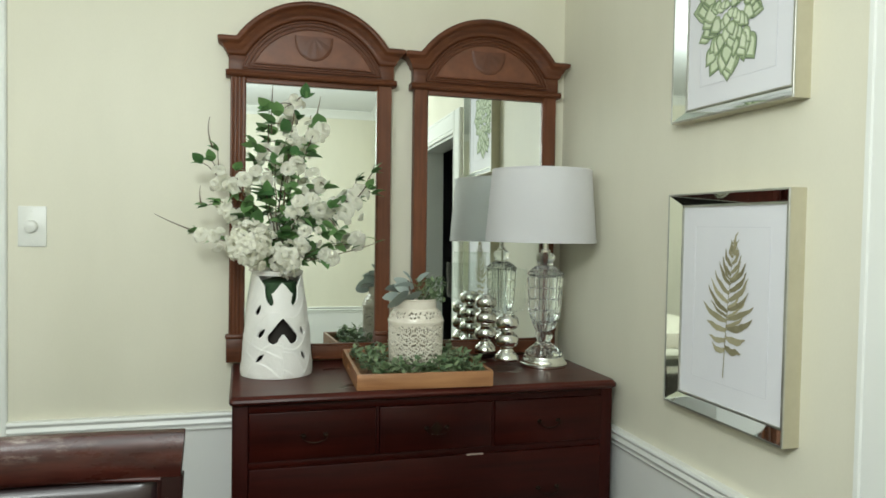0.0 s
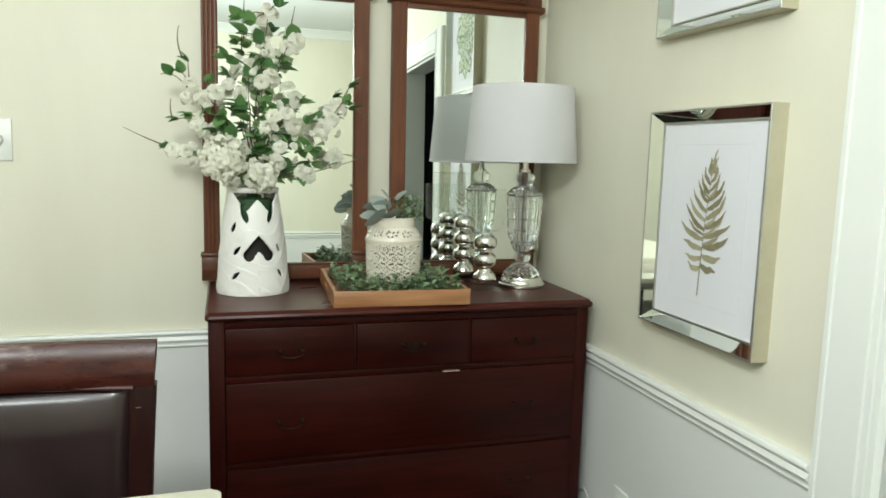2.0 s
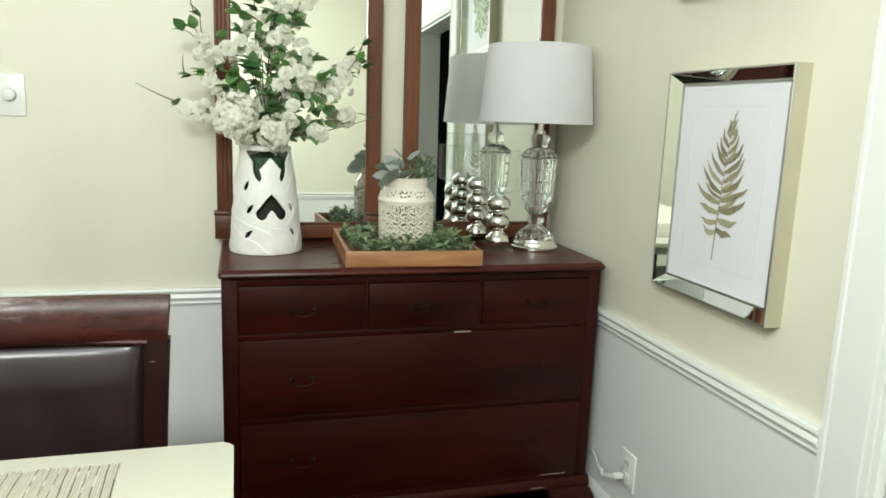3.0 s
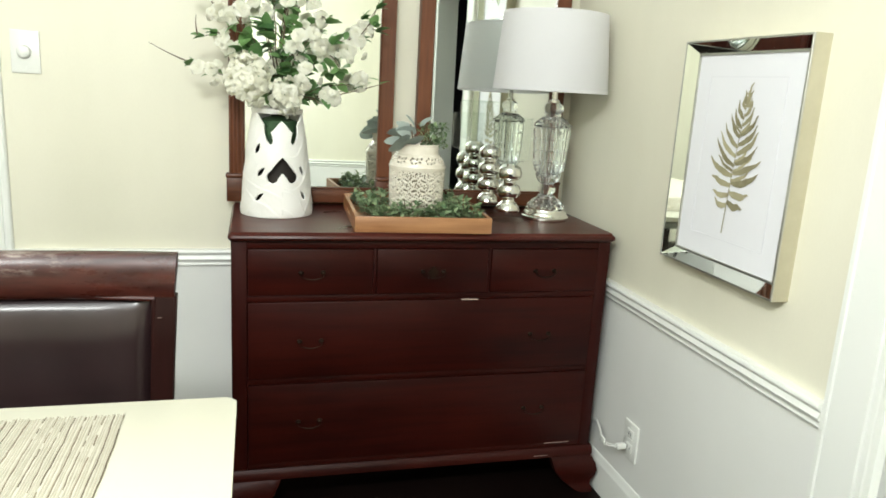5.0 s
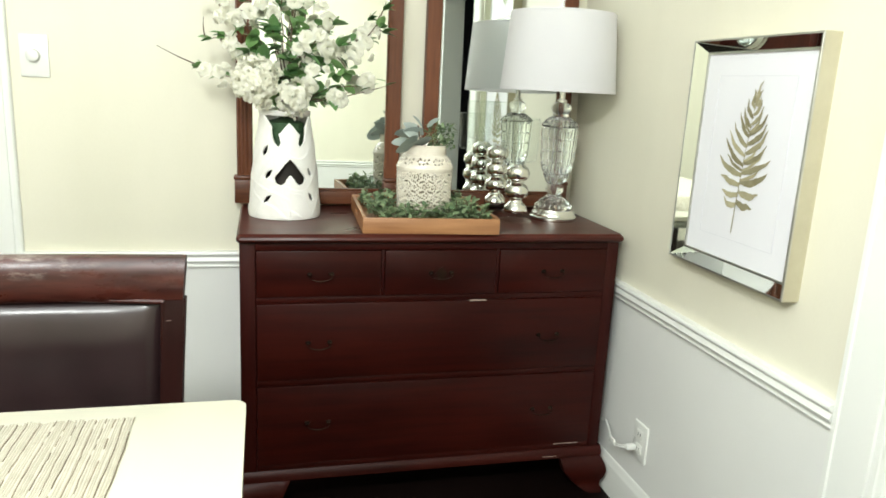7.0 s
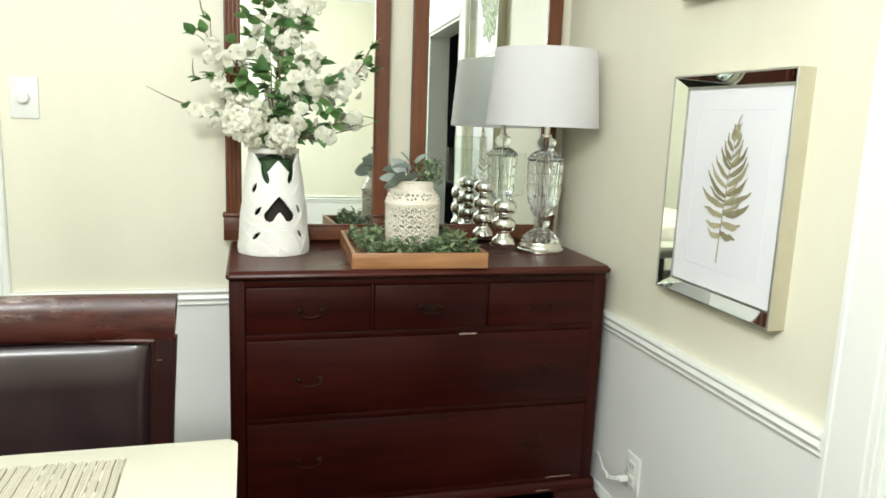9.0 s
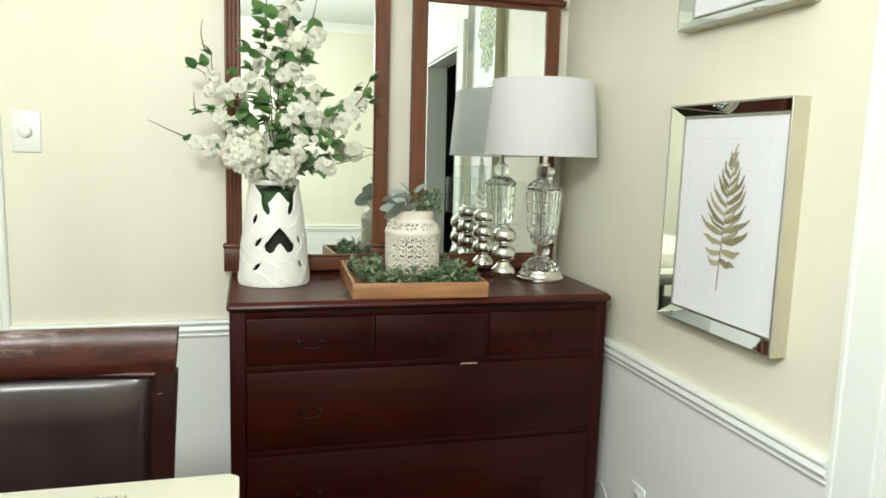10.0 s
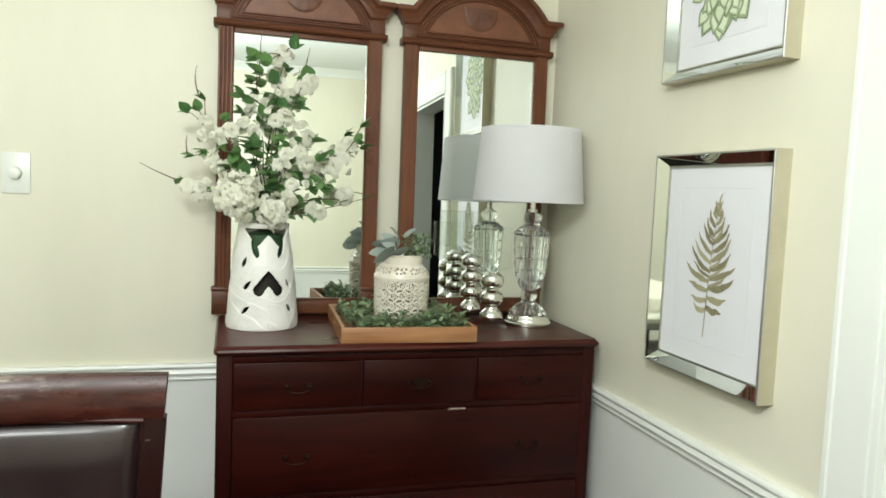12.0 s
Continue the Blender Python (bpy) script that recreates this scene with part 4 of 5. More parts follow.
x = -0.215
while x < 0.198:
    wd = random.uniform(0.007, 0.016) if x < 0.12 else random.uniform(0.007, 0.010)
    x += 0.001
    while wd > 0:
        fine = random.uniform(0.0025, 0.0045)
        cord_strip("cord", MAT_CORD, x, fine, random.uniform(0.0010, 0.0016), 0.0, 0.0003)
        x += fine * 0.97
        wd -= fine
    dk = random.uniform(0.0012, 0.0024)
    cord_strip("dark_cord", MAT_DARK, x, dk, random.uniform(0.0010, 0.0018), 0.10, 0.0006)
    x += dk
bm = bmesh.new()
box(bm, -0.212, 0.203, -0.297, 0.204, 0.0, 0.0012)
part("backing", bm, MAT_CORD, mat_ob)

chair = thing("dining_chair", (-1.4545, -1.06, 0.0), "dark wood dining chair with brown leather padded back", "chair")
# crest rail: taller in the middle of its depth, rolled over at the top, gently curved in plan
bm = bmesh.new()
sec = [(0.000, 0.844), (-0.016, 0.844), (-0.020, 0.853), (-0.022, 0.880), (-0.018, 0.905), (-0.008, 0.918), (0.006, 0.9215), (0.020, 0.916),
       (0.026, 0.900), (0.022, 0.870), (0.012, 0.846)]
rings = []
n = 20
for i in range(n + 1):
    u = -1 + 2 * i / n
    bow = 0.012 * (1 - u * u)
    hw_ = 0.2485
    rings.append([bm.verts.new((u * (hw_ - 0.006 * (0.92 - z) / 0.08), y + bow, z)) for y, z in sec])
for a, b in zip(rings, rings[1:]):
    for i in range(len(sec)):
        j = (i + 1) % len(sec)
        bm.faces.new((a[i], a[j], b[j], b[i]))
bm.faces.new(rings[0][::-1])
bm.faces.new(rings[-1])
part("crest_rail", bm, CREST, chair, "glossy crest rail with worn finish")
for s in (-1, 1):
    bm = bmesh.new()
    pts_f = [(s * 0.240, 0.0, 0.844), (s * 0.232, -0.006, 0.70), (s * 0.226, -0.012, 0.55), (s * 0.222, -0.012, 0.42), (s * 0.220, 0.02, 0.2), (s * 0.222, 0.06, 0.0)]
    rr = []
    for k, (px_, py_, pz_) in enumerate(pts_f):
        wx, wy = 0.019, 0.017
        rr.append([bm.verts.new((px_ - s * 0.012 + sx * wx, py_ + sy * wy, pz_)) for sx, sy in ((-1, -1), (1, -1), (1, 1), (-1, 1))])
    for a, b in zip(rr, rr[1:]):
        for i in range(4):
            bm.faces.new((a[i], a[(i + 1) % 4], b[(i + 1) % 4], b[i]))
    bm.faces.new(rr[0])
    bm.faces.new(rr[-1][::-1])
    bmesh.ops.bevel(bm, geom=[e for e in bm.edges if abs(e.verts[0].co.z - e.verts[1].co.z) > 0.05], offset=0.004, segments=2, affect="EDGES")
    part("back_post", bm, CHAIRWOOD_V, chair)
    bm = bmesh.new()
    tube(bm, [(s * 0.2095, -0.014, 0.840), (s * 0.2050, -0.016, 0.70), (s * 0.2000, -0.021, 0.53)], 0.005, 8)
    part("bead", bm, CHAIRWOOD_V, chair)
bm = bmesh.new()
tube(bm, [(-0.211, -0.013, 0.841), (-0.1, 0.003, 0.842), (0.0, 0.008, 0.842), (0.1, 0.003, 0.842), (0.211, -0.013, 0.841)], 0.005, 8)
part("bead", bm, CHAIRWOOD, chair)
bm = bmesh.new()
nx, nz = 28, 24
grid = []
for j in range(nz + 1):
    v = j / nz
    z = 0.535 + (0.842 - 0.535) * v
    hw_ = 0.196 + 0.007 * v
    row = []
    for i in range(nx + 1):
        u = -1 + 2 * i / nx
        ex, ez = 1 - abs(u) ** 4.5, 1 - abs(2 * v - 1) ** 2.8
        puff = 0.032 * (ex * ez) ** 0.5 + 0.0012 * noise.noise(Vector((u * 3, v * 3, 0)))
        row.append(bm.verts.new((u * hw_, 0.006 + 0.016 * (1 - u * u) - 0.010 * (1 - v) - puff, z)))
    grid.append(row)
for j in range(nz):
    for i in range(nx):
        bm.faces.new((grid[j][i], grid[j][i + 1], grid[j + 1][i + 1], grid[j + 1][i]))
part("back_cushion", bm, LEATHER, chair, "dark brown leather back pad", 80)
bm = bmesh.new()
box(bm, -0.205, 0.205, 0.024, 0.032, 0.53, 0.838, 0.002)
part("back_panel", bm, CHAIRWOOD, chair)
bm = bmesh.new()
box(bm, -0.21, 0.21, -0.010, 0.012, 0.505, 0.535, 0.004)
part("lower_rail", bm, CHAIRWOOD, chair)
bm = bmesh.new()
box(bm, -0.225, 0.225, -0.44, -0.02, 0.43, 0.49, 0.02, 3)
part("seat", bm, LEATHER, chair)
bm = bmesh.new()
box(bm, -0.22, 0.22, -0.435, -0.01, 0.37, 0.43, 0.004)
part("seat_frame", bm, CHAIRWOOD, chair)
for s in (-1, 1):
    bm = bmesh.new()
    box(bm, s * 0.2 - 0.02, s * 0.2 + 0.02, -0.43, -0.39, 0.0, 0.37, 0.004)
    part("front_leg", bm, CHAIRWOOD_V, chair)
# nick on the post
bm = bmesh.new()
prism(bm, [(0.214, 0.8065), (0.222, 0.8068), (0.222, 0.8076), (0.214, 0.8073)], "y", -0.0192, -0.015)
part("nick", bm, BARE, chair)


# ---- things on the dresser ----
T = DTOP + 0.0005

# tall pierced vase
vase = thing("vase", (-1.009, -0.205, T), "tall white ceramic vase with cut-out openings", "vase")
VH = 0.305


def vase_r(z):
    t = z / VH
    return 0.1035 - 0.014 * t - 0.020 * t * t


def drop(x, z, cx, cz, L, W, tilt):
    """Teardrop test: round at the bottom, pointed at the top."""
    dx, dz = x - cx, z - cz
    u, v = dx * math.cos(tilt) + dz * math.sin(tilt), -dx * math.sin(tilt) + dz * math.cos(tilt)
    t = (v + L / 2) / L
    if t < 0 or t > 1:
        return False
    return abs(u) < W * math.sqrt(max(0.0, t)) * (1 - t) ** 0.85 * 1.75


def vase_hole(x, z):
    # x: length round the wall from the front, z: height
    if 0.243 < z < 0.293 and abs(x) < 0.075 * (z - 0.205) / 0.085 and not (abs(x) < 0.030 * max(0.0, (0.276 - z) / 0.036)):
        return True
    if 0.117 < z < 0.174 and abs(x) > 0.010 * (0.129 - z) / 0.012 and abs(x) < 0.045 * ((0.174 - z) / 0.055) ** 0.9:
        return True
    for sx in (-1, 1):
        if drop(x, z, sx * 0.041, 0.240, 0.066, 0.0135, sx * -0.30):
            return True
        if (x - sx * 0.0285) ** 2 + (z - 0.117) ** 2 < 0.0165 ** 2:
            return True
    for cx, cz, tl, L in ((-0.072, 0.196, -0.5, 0.034), (-0.062, 0.131, -0.75, 0.034), (-0.068, 0.060, -0.9, 0.034), (0.062, 0.136, 0.6, 0.03), (0.066, 0.064, 0.7, 0.03)):
        if drop(x, z, cx, cz, L, 0.0085, tl):
            return True
    return False


def pierced(bm, radius, height, hole, nseg, nz, bump=None, turn=0.0):
    rows = []
    for j in range(nz + 1):
        z = height * j / nz
        row = []
        for i in range(nseg):
            a = 2 * math.pi * i / nseg
            r = radius(z) + (bump(a, z) if bump else 0.0)
            row.append(bm.verts.new((r * math.sin(a + turn), -r * math.cos(a + turn), z)))
        rows.append(row)
    for j in range(nz):
        zc = height * (j + 0.5) / nz
        for i in range(nseg):
            a = 2 * math.pi * (i + 0.5) / nseg
            a = a - 2 * math.pi if a > math.pi else a
            if hole(a * radius(zc), zc):
                continue
            k = (i + 1) % nseg
            bm.faces.new((rows[j][i], rows[j][k], rows[j + 1][k], rows[j + 1][i]))
    loose = [v for v in bm.verts if not v.link_faces]
    bmesh.ops.delete(bm, geom=loose, context="VERTS")
    # soften the stepped outline of the openings
    edge = [v for v in bm.verts if any(len(e.link_faces) == 1 for e in v.link_edges) and 0.004 < v.co.z < height - 0.004]
    for _ in range(3):
        spots = {}
        for v in edge:
            nb = [e.other_vert(v) for e in v.link_edges if len(e.link_faces) == 1]
            if len(nb) == 2:
                spots[v] = v.co * 0.4 + (nb[0].co + nb[1].co) * 0.3
        for v, c in spots.items():
            v.co = c
    return bm


def vase_relief(a, z):
    """Draped folds that wrap round the wall in overlapping steps."""
    ph = a * 0.55 + z * 13 + 0.5 * math.sin(2 * a + 20 * z) + 1.1 * noise.noise(Vector((math.cos(a) * 1.3, math.sin(a) * 1.3, z * 9)))
    st = ph - math.floor(ph)
    ph2 = -a * 0.8 + z * 11 + 0.4 * math.sin(3 * a)
    st2 = ph2 - math.floor(ph2)
    fade = min(1.0, z / 0.012) * max(0.0, min(1.0, (0.27 - z) / 0.08))
    return fade * (0.0030 * st ** 2.2 * max(0.15, 1 - z / 0.2) + 0.0016 * st2 ** 2 + 0.0012 * noise.noise(Vector((math.cos(a) * 2.2, math.sin(a) * 2.2, z * 22))))


bm = pierced(bmesh.new(), vase_r, VH, vase_hole, 300, 150, vase_relief, radians(8))
body = part("body", bm, CERAMIC, vase, "", 70)
sol = body.modifiers.new("thickness", "SOLIDIFY")
sol.thickness, sol.offset = 0.006, -1
bm = bmesh.new()
lathe(bm, [(0.0, 0.0), (0.094, 0.0), (0.094, 0.008), (0.0, 0.009)], 48)
part("base", bm, CERAMIC, vase)
bm = bmesh.new()
lathe(bm, [(vase_r(VH) - 0.005, VH - 0.012), (vase_r(VH) + 0.002, VH - 0.012), (vase_r(VH) + 0.005, VH - 0.006), (vase_r(VH) + 0.004, VH + 0.001),
           (vase_r(VH) - 0.003, VH + 0.003), (vase_r(VH) - 0.007, VH - 0.002), (vase_r(VH) - 0.005, VH - 0.012)], 56)
part("rim", bm, CERAMIC, vase)
# added core: hides the lit back wall, so lower openings look shaded
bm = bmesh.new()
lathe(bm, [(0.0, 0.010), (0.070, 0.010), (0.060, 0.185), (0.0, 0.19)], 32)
part("shadow_core", bm, INNER_SHADE, vase, "added core painted as the vase's inner darkness")
bm = bmesh.new()
lathe(bm, [(0.0, 0.1905), (0.060, 0.1905), (0.056, 0.272), (0.0, 0.29)], 32)
part("stem_filling", bm, FOLIAGE_DARK, vase, "dark green foliage filling")

# bamboo tray
tray = thing("tray", (-0.6135, -0.297, T), "square light bamboo tray with cut-out grips", "tray", rot=(0, 0, -2.4))
TW, TD, TH, TT = 0.191, 0.203, 0.044, 0.010
bm = bmesh.new()
box(bm, -TW + TT, TW - TT, -TD + TT, TD - TT, 0.002, 0.008)
part("bottom", bm, BAMBOO, tray)
for y0, y1 in ((-TD, -TD + TT), (TD - TT, TD)):
    bm = bmesh.new()
    box(bm, -TW, TW, y0, y1, 0.0, TH, 0.0022)
    part("long_side", bm, BAMBOO, tray)
for x0, x1 in ((-TW, -TW + TT), (TW - TT, TW)):
    bm = bmesh.new()
    hy, hz0, hz1 = 0.042, 0.016, 0.030
    for q in ((-TD + TT, -hy, 0.0, TH), (hy, TD - TT, 0.0, TH), (-hy, hy, 0.0, hz0), (-hy, hy, hz1, TH)):
        box(bm, x0, x1, q[0], q[1], q[2], q[3])
    part("grip_side", bm, BAMBOO_Y, tray)


def leaf_mesh(bm, base, direction, L, W, up=Vector((0, 0, 1)), bend=0.25, n=5, fold=0.25, blunt=0.85):
    """One pointed leaf with a folded midrib."""
    dvec = Vector(direction).normalized()
    side = dvec.cross(up)
    side = side.normalized() if side.length > 1e-3 else dvec.orthogonal().normalized()
    nrm = side.cross(dvec).normalized()
    base = Vector(base)
    l, m, r = [], [], []
    for i in range(n + 1):
        t = i / n
        w = W * (math.sin(math.pi * (0.04 + 0.96 * t) ** 0.8) ** blunt if 0 < i < n else 0.03)
        c = base + dvec * L * t - nrm * bend * L * t * t
        l.append(bm.verts.new(c + side * w + nrm * w * fold))
        m.append(bm.verts.new(c))
        r.append(bm.verts.new(c - side * w + nrm * w * fold))
    for i in range(n):
        bm.faces.new((l[i], m[i], m[i + 1], l[i + 1]))
        bm.faces.new((m[i], r[i], r[i + 1], m[i + 1]))


# garland of small leaves filling the tray round the jar
garland = thing("greenery_garland", (-0.606, -0.297, T + 0.009), "artificial green leaf garland filling the tray", "greenery", kind="stuff")
bm, bm_s = bmesh.new(), bmesh.new()
rg = random.Random(5)
for k in range(230):
    px_, py_ = rg.uniform(-0.160, 0.160), rg.uniform(-0.172, 0.172)
    if math.hypot(px_ - 0.0, py_ + 0.0) < 0.092:
        continue
    edge = min(0.178 - abs(px_), 0.192 - abs(py_))
    top = 0.022 + rg.uniform(0.004, 0.044) * min(1.0, edge / 0.035)
    foot = Vector((px_ + rg.uniform(-0.02, 0.02), py_ + rg.uniform(-0.02, 0.02), 0.004))
    foot.x, foot.y = max(-0.17, min(0.17, foot.x)), max(-0.185, min(0.185, foot.y))
    tip = Vector((px_, py_, top))
    tube(bm_s, [foot, (foot + tip) / 2 + Vector((0, 0, 0.004)), tip], 0.0009, 4)
    for q in range(8):
        c = foot.lerp(tip, 0.35 + 0.65 * q / 7)
        dv = Vector((rg.uniform(-1, 1), rg.uniform(-1, 1), rg.uniform(-0.1, 0.9)))
        leaf_mesh(bm, c, dv, rg.uniform(0.016, 0.028), rg.uniform(0.0055, 0.0095), bend=0.25, n=4)
for v in list(bm.verts):
    v.co.x = max(-0.1765, min(0.1765, v.co.x)) if v.co.z < 0.036 else v.co.x
    v.co.y = max(-0.190, min(0.190, v.co.y)) if v.co.z < 0.036 else v.co.y
part("leaves", bm, LEAF_S, garland)
part("twigs", bm_s, STEM, garland)

# pierced ivory jar standing in the tray
jar = thing("pierced_jar", (-0.606, -0.297, T + 0.0085), "ivory glazed pierced ceramic jar with lace pattern", "jar")
jar.scale.z = 1.035
JH = 0.212


def jar_r(z):
    keys = ((0.0, 0.074), (0.006, 0.080), (0.140, 0.0825), (0.151, 0.0835), (0.155, 0.0820), (0.168, 0.0770), (0.180, 0.0675), (0.1855, 0.0615), (0.206, 0.0615), (0.212, 0.0635))
    for (z0, r0), (z1, r1) in zip(keys, keys[1:]):
        if z <= z1:
            t = (z - z0) / (z1 - z0)
            return r0 + (r1 - r0) * (t * t * (3 - 2 * t))
    return 0.063


def jar_hole(x, z):
    if 0.016 < z < 0.139:
        c = 0.0262
        gx, gz = x / c + 0.10 * math.sin(z * 210), z / c * 0.92 + 0.10 * math.sin(x * 130)
        u, v = gx - math.floor(gx) - 0.5, gz - math.floor(gz) - 0.5
        for ox, oz, rr in ((0.0, 0.0, 0.10), (-0.23, 0.14, 0.12), (0.23, 0.14, 0.12), (-0.23, -0.14, 0.12), (0.23, -0.14, 0.12), (0.0, 0.30, 0.12), (0.0, -0.30, 0.12), (0.5, 0.5, 0.14), (-0.5, -0.5, 0.14), (0.5, -0.5, 0.14), (-0.5, 0.5, 0.14), (0.5, 0.0, 0.12), (-0.5, 0.0, 0.12), (0.27, 0.43, 0.09), (-0.27, 0.43, 0.09), (0.27, -0.43, 0.09), (-0.27, -0.43, 0.09)):
            if abs(u - ox) * 1.15 + abs(v - oz) < rr * 1.22:
                return True
    if 0.155 < z < 0.182:
        # sprays of slanted leaf cuts
        gx = x / 0.047
        u, w = (gx - math.floor(gx) - 0.5) * 0.047, z - 0.1685
        for ox, oz, sl in ((-0.013, 0.003, 1), (-0.005, 0.007, -1), (0.006, 0.005, 1), (0.013, -0.003, -1), (-0.010, -0.006, -1), (0.002, -0.006, 1), (0.019, 0.006, 1)):
            p, q = (u - ox) + sl * (w - oz), (u - ox) - sl * (w - oz)
            if (p / 0.0070) ** 2 + (q / 0.0032) ** 2 < 1.0:
                return True
    return False


def jar_relief(a, z):
    return 0.0012 if abs(z - 0.147) < 0.005 else 0.0


bm = pierced(bmesh.new(), jar_r, JH, jar_hole, 300, 128, jar_relief)
body = part("body", bm, IVORY, jar, "", 70)
sol = body.modifiers.new("thickness", "SOLIDIFY")
sol.thickness, sol.offset = 0.0045, -1
bm = bmesh.new()
lathe(bm, [(0.0, 0.0), (0.072, 0.0), (0.072, 0.006), (0.0, 0.007)], 40)
part("base", bm, IVORY, jar)
# core added inside so the cut-outs show a painted inner shade
bm = bmesh.new()
lathe(bm, [(0.0, 0.008), (0.060, 0.008), (0.060, 0.150), (0.045, 0.175), (0.0, 0.18)], 30)
part("shadow_core", bm, JAR_IN, jar, "added core painted as the jar's inner shade")

# sprigs in the jar: felted blue-grey leaves and a green frond
sprig = thing("jar_sprig", (-0.606, -0.297, T + 0.208), "blue-grey leaf sprig with green frond in jar", "plant")
LEAF_SHARED = {}


def leaf_object(name, parent, material, base, direction, L, W, bend=0.25, up=Vector((0, 0, 1)), roll=0.0, kind=0):
    key = (material.name, kind)
    if key not in LEAF_SHARED:
        bm = bmesh.new()
        leaf_mesh(bm, (0, 0, 0), (0, 1, 0), 1.0, 0.30 + 0.03 * kind, bend=0.15 + 0.12 * min(kind, 1), n=7, fold=0.28 if kind < 2 else 0.12, blunt=0.85 if kind < 2 else 0.5)
        for f in bm.faces:
            f.smooth = True
        me = bpy.data.meshes.new(name)
        bm.to_mesh(me)
        bm.free()
        me.materials.append(material)
        LEAF_SHARED[key] = me
    ob = new(name, LEAF_SHARED[key])
    ob.parent = parent
    dvec = Vector(direction).normalized()
    q = dvec.to_track_quat("Y", "Z")
    ob.matrix_basis = Matrix.LocRotScale(Vector(base), q @ Euler((0, roll, 0)).to_quaternion(), Vector((W / 0.30, L, L)))
    return ob


for bx, by, bz, dx, dy, dz, L, W, roll in ((-0.040, -0.045, 0.022, -1.0, -0.35, 0.05, 0.078, 0.031, 0.7), (-0.006, -0.045, 0.026, -0.80, -0.35, 0.22, 0.070, 0.027, 0.5),
                                           (-0.012, -0.020, 0.050, -0.95, -0.15, 0.28, 0.082, 0.013, 0.9), (-0.015, -0.020, 0.062, -0.35, -0.15, 0.75, 0.060, 0.017, -0.6),
                                           (0.000, -0.015, 0.070, 0.55, -0.10, 0.75, 0.052, 0.011, 0.4), (-0.020, 0.000, 0.050, -0.65, 0.25, 0.65, 0.066, 0.016, -0.5),
                                           (-0.030, -0.030, 0.045, -0.80, -0.30, 0.45, 0.056, 0.018, -0.9), (-0.030, 0.020, 0.040, -0.90, 0.50, 0.30, 0.070, 0.024, 0.5),
                                           (-0.020, 0.030, 0.050, -0.20, 0.90, 0.50, 0.060, 0.020, 0.3),
                                           (-0.050, 0.000, 0.020, -0.90, 0.20, 0.25, 0.060, 0.022, -0.4)):
    leaf_object("felted_leaf", sprig, LEAF_B, (bx, by, bz), (dx, dy, dz), L * 0.86, W * 1.15, kind=2, roll=roll)
bm = bmesh.new()
tube(bm, [(0.0, 0.0, -0.14), (-0.01, -0.01, 0.0), (-0.025, -0.03, 0.04), (-0.03, -0.02, 0.075)], 0.002, 6)
tube(bm, [(0.01, 0.0, -0.14), (0.02, 0.0, 0.0), (0.045, -0.005, 0.05)], 0.002, 6)
tube(bm, [(0.0, 0.01, -0.14), (0.0, 0.02, 0.0), (-0.02, 0.03, 0.06)], 0.002, 6)
part("stems", bm, STEM, sprig)
bm = bmesh.new()
for k in range(230):
    c = Vector((rg.uniform(0.0, 0.080), rg.uniform(-0.045, 0.03), rg.uniform(0.010, 0.080)))
    leaf_mesh(bm, c, (rg.uniform(-0.4, 1), rg.uniform(-1, 1), rg.uniform(-0.2, 0.9)), rg.uniform(0.014, 0.024), rg.uniform(0.003, 0.0055), n=3)
part("green_frond", bm, LEAF_S, sprig, "fine green frond")


# crystal table lamp
lamp = thing("table_lamp", (-0.167, -0.250, T), "cut crystal table lamp with white drum shade, unlit", "lamp")
bm = bmesh.new()
lathe(bm, [(0.0, 0.0), (0.073, 0.0), (0.076, 0.003), (0.076, 0.010), (0.073, 0.013), (0.070, 0.014), (0.0695, 0.021), (0.066, 0.025), (0.0635, 0.027), (0.062, 0.033), (0.0, 0.0335)], 48)
part("base_ring", bm, MERCURY, lamp, "silvered metal base ring")
# domed foot cut into flat-faced gadroons, two tiers
bm = bmesh.new()
ringl = []
for r, z in ((0.056, 0.034), (0.0605, 0.038), (0.060, 0.045), (0.052, 0.0505), (0.0505, 0.052), (0.047, 0.058), (0.036, 0.066), (0.026, 0.073), (0.022, 0.080)):
    ringl.append([bm.verts.new((r * k * math.cos(2 * math.pi * (i + f) / 12), r * k * math.sin(2 * math.pi * (i + f) / 12), z))
                  for i in range(12) for f, k in ((0.06, 0.93), (0.20, 1.0), (0.80, 1.0), (0.94, 0.93))])
for ra, rc in zip(ringl, ringl[1:]):
    for i in range(48):
        bm.faces.new((ra[i], ra[(i + 1) % 48], rc[(i + 1) % 48], rc[i]))
bm.faces.new(ringl[0][::-1])
bm.faces.new(ringl[-1])
part("foot", bm, CRYSTAL, lamp, "clear cut glass foot", 8)
bm = bmesh.new()
lathe(bm, [(0.0, 0.0815), (0.020, 0.0815), (0.027, 0.088), (0.029, 0.096), (0.027, 0.104), (0.020, 0.111), (0.0, 0.112)], 24)
part("lower_knop", bm, CRYSTAL, lamp)
# body with block cutting: facets round and up
bm = bmesh.new()
nseg, rows = 10, 6
zs0, zs1 = 0.1125, 0.325


def body_r(t):
    """Urn outline: quick swell, long straight flank widening upwards, sloped shoulder."""
    if t < 0.30:
        return 0.023 + 0.030 * (t / 0.30) ** 0.6
    if t < 0.875:
        return 0.053 + 0.007 * (t - 0.30) / 0.575
    return 0.060 - 0.031 * ((t - 0.875) / 0.125) ** 1.1


